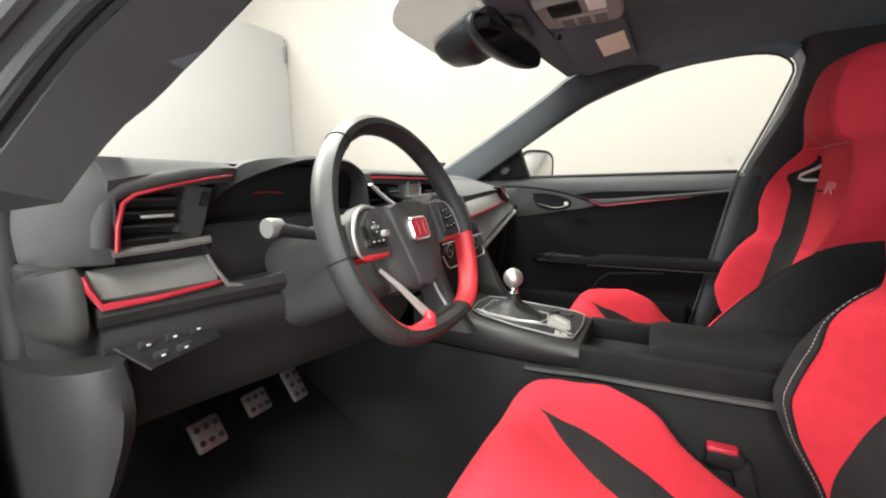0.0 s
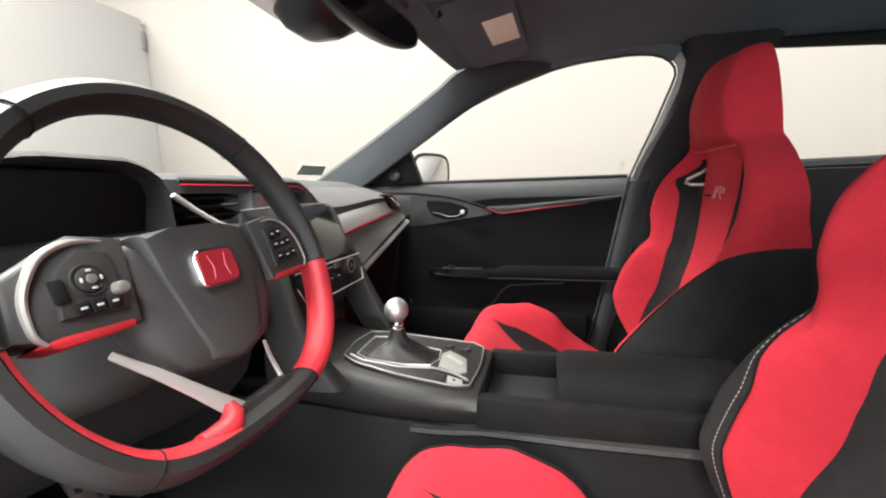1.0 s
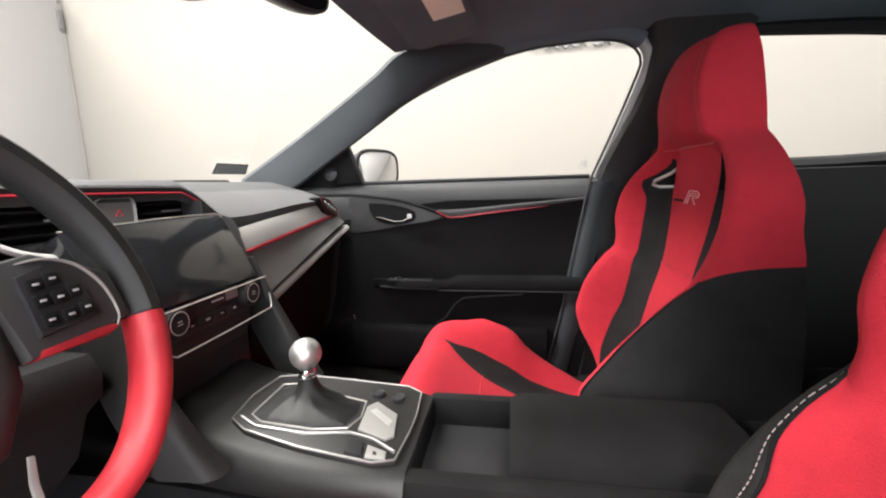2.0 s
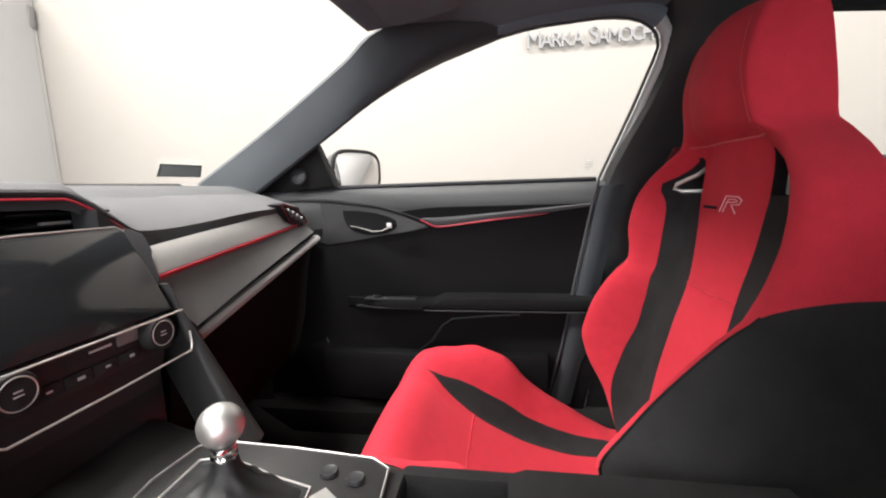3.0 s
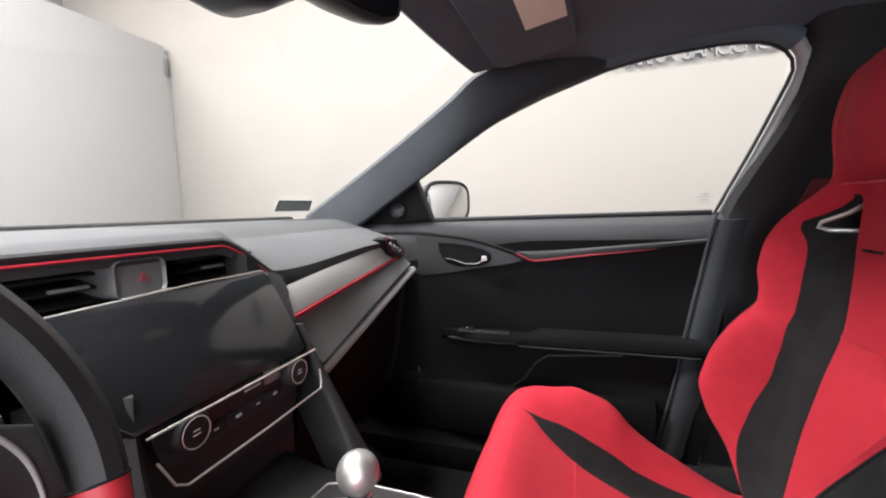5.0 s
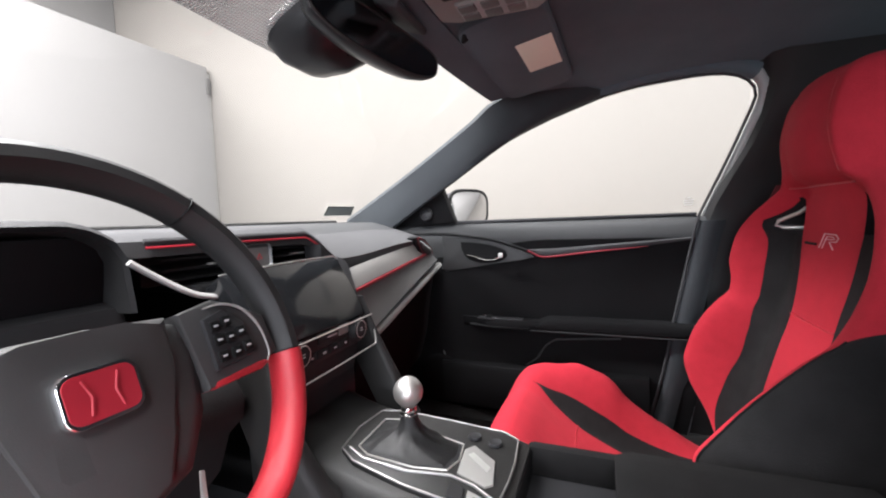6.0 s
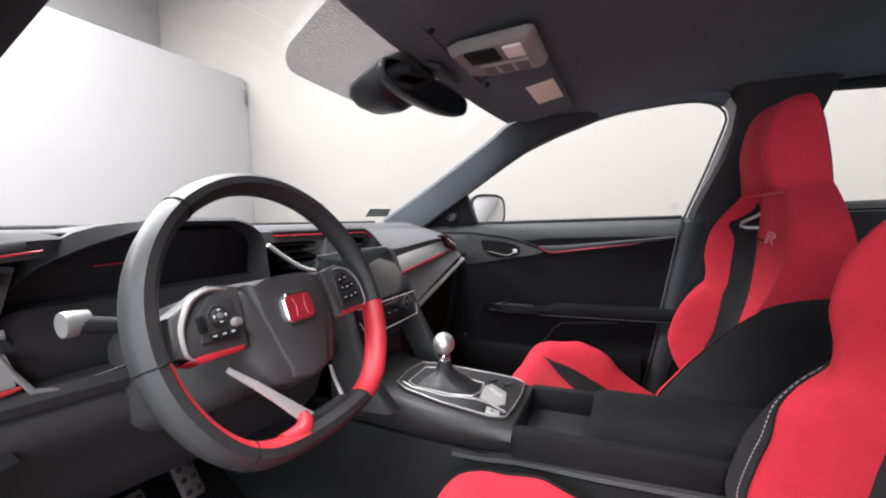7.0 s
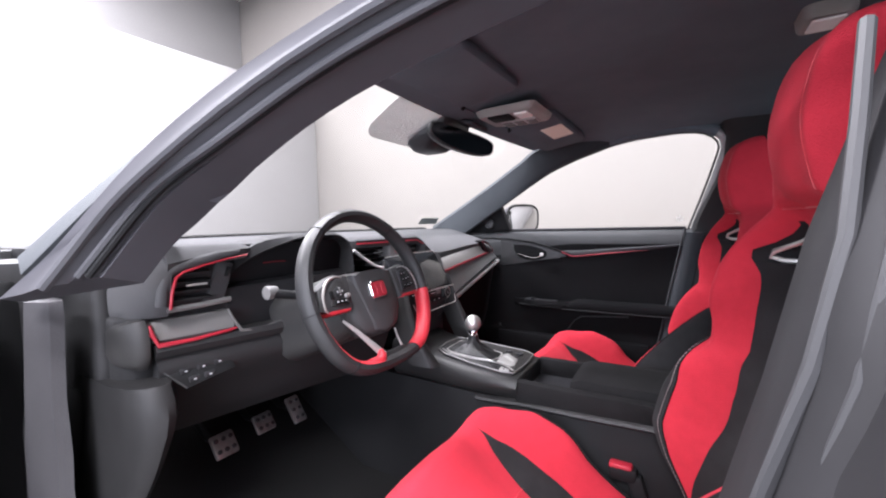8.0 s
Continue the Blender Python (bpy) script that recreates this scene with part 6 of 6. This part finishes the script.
def build_seat(cx, name_label, lift=0.0, wing=1.0, rim=(0.85, 0.93), back=0.0):
    WING[0] = wing
    RIM[:] = rim
    seat = thing("bucket_seat", name_label, "car seat", "front seats", at=(cx, -back, lift))
    zs = sorted(set([round(z, 4) for z in steps(0.40, 1.20, 62)] + [0.785, 0.80, 0.947, 1.012, 1.03, 1.208, 1.215, 1.219, 1.222]))
    bb = sheet(seat_face, seat_rear, seat_grid(), zs, back_region, lambda u, z: not hole(u, z))
    part("backrest_shell", bb.pop("shell"), "black_fabric", seat, "black backrest shell", 60)
    kinds = {"centre_upper": ("upper_panel", "red_suede"), "centre_lower": ("lumbar_panel", "red_suede"), "headrest": ("headrest", "red_suede"), "outer": ("side_panel", "black_fabric"), "strip": ("black_strip", "black_fabric"), "bolster": ("side_bolster", "red_suede")}
    words = {"red_suede": "red suede-like cloth", "black_fabric": "black cloth"}
    for k, bmx in bb.items():
        nm, mt = kinds.get(k) or kinds[k[:-2]]
        part(nm, bmx, mt, seat, words[mt], 60)
    ys = sorted(set([round(y, 4) for y in steps(0.06, 0.60, 44)] + [0.42, 0.535, 0.608, 0.616, 0.622, 0.626, 0.63]))
    cc = sheet(cush_top, cush_bot, seat_grid(), ys, cush_region)
    part("cushion_shell", cc.pop("shell"), "black_fabric", seat, "black cushion base", 60)
    kinds = {"centre_front": ("cushion_front", "red_suede"), "centre_rear": ("cushion_panel", "red_suede"), "outer": ("cushion_side", "black_fabric"), "strip": ("cushion_strip", "black_fabric"), "bolster": ("cushion_bolster", "red_suede")}
    for k, bmx in cc.items():
        nm, mt = kinds.get(k) or kinds[k[:-2]]
        part(nm, bmx, mt, seat, words[mt], 60)
    for s in (1, -1):
        # belt opening rim, set back in the hole
        ring = [seat_face(s * u, z) + Vector((0, -0.022, 0)) for u, z in ((1.02, 0.950), (1.3, 0.950), (1.6, 0.950), (1.9, 0.951), (1.97, 0.957), (1.95, 0.966), (1.93, 0.982), (1.9, 0.998), (1.6, 1.009), (1.1, 1.010), (1.02, 0.985))]
        part("belt_opening_rim", tube(ring, 0.0045, 8, closed=True, up=(0, 1, 0)), "satin_silver", seat, "satin silver belt opening rim")
        part("piping", tube([seat_face(s * 4, z) for z in steps(0.44, 0.80, 40)], 0.0018, 6), "console_cloth", seat)
        if rim[0] < 0.85 and s > 0:
            seams = bmesh.new()
            for k in range(62):
                z0 = 0.45 + 0.35 * k / 62
                tube([seat_face(4.05, z0) + Vector((0.0006, 0.0012, 0)), seat_face(4.05, z0 + 0.0036) + Vector((0.0006, 0.0012, 0))], 0.0005, 4, bm=seams)
            part("stitching", seams, "thread", seat, "pale stitching along the black side")
        part("piping", tube([cush_top(s * 4, y) for y in steps(0.10, 0.60, 40)], 0.0022, 6), "console_cloth", seat)
        part("seam", tube([seat_face(s * 2.2, z) for z in steps(1.035, 1.19, 12)], 0.0007, 5), "red_leather", seat)
    part("seam", tube([seat_face(u, 0.785) for u in steps(-1, 1, 12)], 0.0016, 5), "red_leather", seat)
    part("seam", tube([seat_face(u, 1.03) for u in steps(-2, 2, 20)], 0.0016, 5), "red_leather", seat)
    part("seam", tube([cush_top(u, 0.42) for u in steps(-1, 1, 12)], 0.0016, 5), "red_leather", seat)

    def on_seat(x, z):
        return seat_face_s(x / w_back(z), z) + Vector((0, 0.0008, 0))
    part("emblem_outline", tube([on_seat(x, z) for x, z in ((0.0140, 0.9194), (-0.0009, 0.9450), (-0.0346, 0.9442), (-0.0441, 0.9386), (-0.0387, 0.9322), (-0.0184, 0.9314), (-0.0319, 0.9186))], 0.0011, 5, up=(0, 1, 0)), "embroidery", seat, "pale embroidered outline")
    part("emblem_outline", tube([on_seat(x, z) for x, z in ((0.0032, 0.9194), (-0.0090, 0.9402), (-0.0279, 0.9402), (-0.0333, 0.9370), (-0.0238, 0.9354), (-0.0049, 0.9354))], 0.0009, 5, up=(0, 1, 0)), "embroidery", seat, "pale embroidered outline")
    for bx in (0.070, 0.057, 0.044, 0.031):
        part("emblem_bar", tube([on_seat(bx + 0.004, 0.925), on_seat(bx - 0.005, 0.925)], 0.0026, 5), "black_fabric", seat, "dark embroidered bar")
    part("seat_base", box(0.40, 0.46, 0.07, (0, 0.32, 0.325), 0.02), "black_plastic", seat)
    for s in (1, -1):
        part("seat_rail", box(0.04, 0.55, 0.035, (s * 0.17, 0.28, 0.3 - lift), 0.006), "rubber", seat)
    return seat


build_seat(0.384, "red and black bucket seat beside the passenger door", 0.0, 0.9)
build_seat(-0.359, "red and black driver's bucket seat behind the wheel", 0.0, 1.0, (0.765, 0.825), 0.012)


def buckle(x):
    t = thing("belt_buckle", "red seat belt buckle on a black stem beside the seat", "belt buckle", at=(x, 0.225, 0.50))
    part("stem", box(0.022, 0.03, 0.13, (0, -0.02, -0.07), 0.006, m=pose(0, 0, 0, -15)), "black_plastic", t)
    part("housing", box(0.026, 0.055, 0.03, (0, 0, 0), 0.008), "black_plastic", t)
    part("release_button", box(0.022, 0.045, 0.014, (0, 0.004, 0.013), 0.005), "red_trim", t, "red release button")


buckle(-0.125)

# red belt at the passenger's centre post
belt = thing("seat_belt", "red woven seat belt hanging on the centre post", "seat belt", at=(0.0, 0, 0))
part("webbing", loft([[Vector((x + dx, y + dy, z)) for dx, dy in ((0, 0.018), (0.003, 0.018), (0.003, -0.018), (0, -0.018))] for x, y, z in ((0.632, -0.035, 1.045), (0.64, -0.01, 0.98), (0.665, 0.01, 0.8), (0.67, 0.05, 0.45))]), "red_belt", belt, "red woven webbing")

# rear bench, mostly hidden by the front seats
bench = thing("rear_bench", "black cloth rear bench behind the front seats", "seat")
part("bench_back", loft([[Vector((x, y, z)) for y, z in ((-0.80, 0.48), (-0.86, 0.62), (-0.94, 0.85), (-0.98, 0.92), (-1.08, 0.92), (-1.05, 0.45))] for x in steps(-0.62, 0.62, 8)]), "black_fabric", bench, "black cloth backrest")
part("bench_cushion", box(1.24, 0.5, 0.16, (0, -0.62, 0.42), 0.05, 3), "black_fabric", bench, "black cloth cushion")

# ---- roof fittings ----
def mirror_line(w, h, n=40):
    """A lens-like outline with pointed, rounded ends."""
    return [(w / 2 * math.copysign(abs(math.cos(a)) ** 0.85, math.cos(a)), h / 2 * math.copysign(abs(math.sin(a)) ** 0.62, math.sin(a)) + 0.10 * h * math.cos(a) ** 2) for a in steps(0, 2 * math.pi, n)[:-1]]


rvm = thing("rear_view_mirror", "black rear-view mirror on a bulky sensor housing", "mirror", at=(0.0, 0.650, 1.240))
hm = pose(-0.008, 0.002, 0.006, 4, 9, -20)
shell = part("mirror_shell", loft([[hm @ Vector((x * k + 0.012 * q, y, z * k + 0.006 * q)) for x, z in mirror_line(0.230, 0.060)] for y, k, q in ((-0.016, 0.95, 0), (-0.012, 1.0, 0), (0.0, 1.0, 0), (0.018, 0.93, 0.4), (0.036, 0.76, 1.0), (0.050, 0.54, 1.6), (0.058, 0.34, 2.0))]), "mirror_black", rvm, "glossy black mirror shell")
part("mirror_bezel", tube([hm @ Vector((x, -0.0155, z)) for x, z in mirror_line(0.224, 0.055)], 0.0020, 6, closed=True, up=(0, 1, 0)), "grey_shroud", shell, "thin grey bezel")
part("mirror_glass", loft([[hm @ Vector((x, y, z)) for x, z in mirror_line(0.219, 0.051)] for y in (-0.0172, -0.0155)]), "mirror_dark", rvm, "mirror glass, dark reflection put into its colour")
part("mirror_stem", tube([(0.0, 0.045, 0.008), (-0.012, 0.075, 0.020), (-0.022, 0.10, 0.036)], 0.014, 10), "black_plastic", rvm)
# tapering cover on the glass that carries the stem
part("sensor_housing", loft([[Vector((-0.012 + x * kx, 0.070 + y * ky + dy, z - 0.008)) for x, y in rounded(0.15, 0.13, 0.035, 5)] for z, kx, ky, dy in ((-0.010, 0.25, 0.30, 0.030), (-0.004, 0.62, 0.55, 0.028), (0.012, 0.90, 0.80, 0.020), (0.034, 1.0, 0.95, 0.006), (0.052, 1.0, 0.72, -0.024), (0.066, 0.98, 0.42, -0.045))]), "mirror_black", rvm, "black camera and sensor housing")
part("sensor_cover", box(0.10, 0.075, 0.012, (0, 0, 0), 0.008, 3, m=pose(0.035, -0.005, 0.060, 22, 0, 0)), "seal_grey", rvm, "dark grey cover at the roof edge")
ohl = thing("overhead_console", "grey overhead lamp console in the roof lining", "lamp console", at=(0.016, 0.507, 1.306))
part("housing", loft([[Vector((x * k, y * k, z)) for x, y in [(-0.055, 0.075), (0.055, 0.075), (0.068, 0.05), (0.075, -0.07), (0.068, -0.078), (-0.068, -0.078), (-0.075, -0.07), (-0.068, 0.05)]] for z, k in ((0.0, 1.05), (-0.012, 1.0), (-0.018, 0.93), (-0.018, 0.5))]), "lamp_plastic", ohl, "grey lamp housing")
# no hollow here: a flat black box paints the recess's shade
part("recess_shade", box(0.052, 0.058, 0.008, (-0.034, 0.018, -0.0195), 0.004), "black_plastic", ohl, "black patch for the shade in the lamp's recess")
part("lamp_lens", box(0.050, 0.034, 0.007, (-0.034, -0.040, -0.0195), 0.004), "white_lens", ohl, "white lamp lens")
pad_ = part("button_panel", box(0.050, 0.095, 0.006, (0.032, -0.010, -0.0192), 0.004), "frame_grey", ohl, "pale button panel")
for bx in (0.020, 0.044):
    for by in (0.022, -0.010, -0.042):
        part("button", box(0.019, 0.024, 0.005, (bx, by, -0.0222), 0.002), "grey_plastic", pad_)


def visor(side):
    t = thing("sun_visor", "black fabric sun visor folded against the roof lining", "sun visor", "sun visors", at=pose(side * 0.29, 0.497, 1.299, -9, side * 4, side * -4))
    part("panel", loft([[Vector((x * k, y * k, z)) for x, y in rounded(0.33, 0.150, 0.03)] for z, k in ((0.014, 0.97), (0.008, 1.0), (-0.002, 1.0), (-0.008, 0.95))]), "headliner", t)
    part("hinge_clip", tube([(-side * 0.140, 0.058, 0.0), (-side * 0.150, 0.064, -0.010), (-side * 0.155, 0.058, 0.0)], 0.005, 8), "black_plastic", t)
    if side > 0:
        part("warning_label", box(0.118, 0.064, 0.0012, (-0.012, -0.034, -0.0092), 0.0004), "label_paper", t, "pale yellow warning label")
    return t


visor(1)
visor(-1)


rear_lamp = thing("roof_lamp", "pale grey rear roof lamp in the dark lining", "lamp", at=pose(-0.035, -0.085, 1.362, 0, 0, 0))
part("housing", loft([[Vector((x * k, y * k, z)) for x, y in rounded(0.085, 0.07, 0.015)] for z, k in ((0.012, 1.05), (-0.006, 1.0), (-0.012, 0.92))]), "lamp_plastic", rear_lamp)
part("lamp_lens", box(0.055, 0.045, 0.006, (0, 0, -0.013), 0.003), "white_lens", rear_lamp, "white lamp lens")
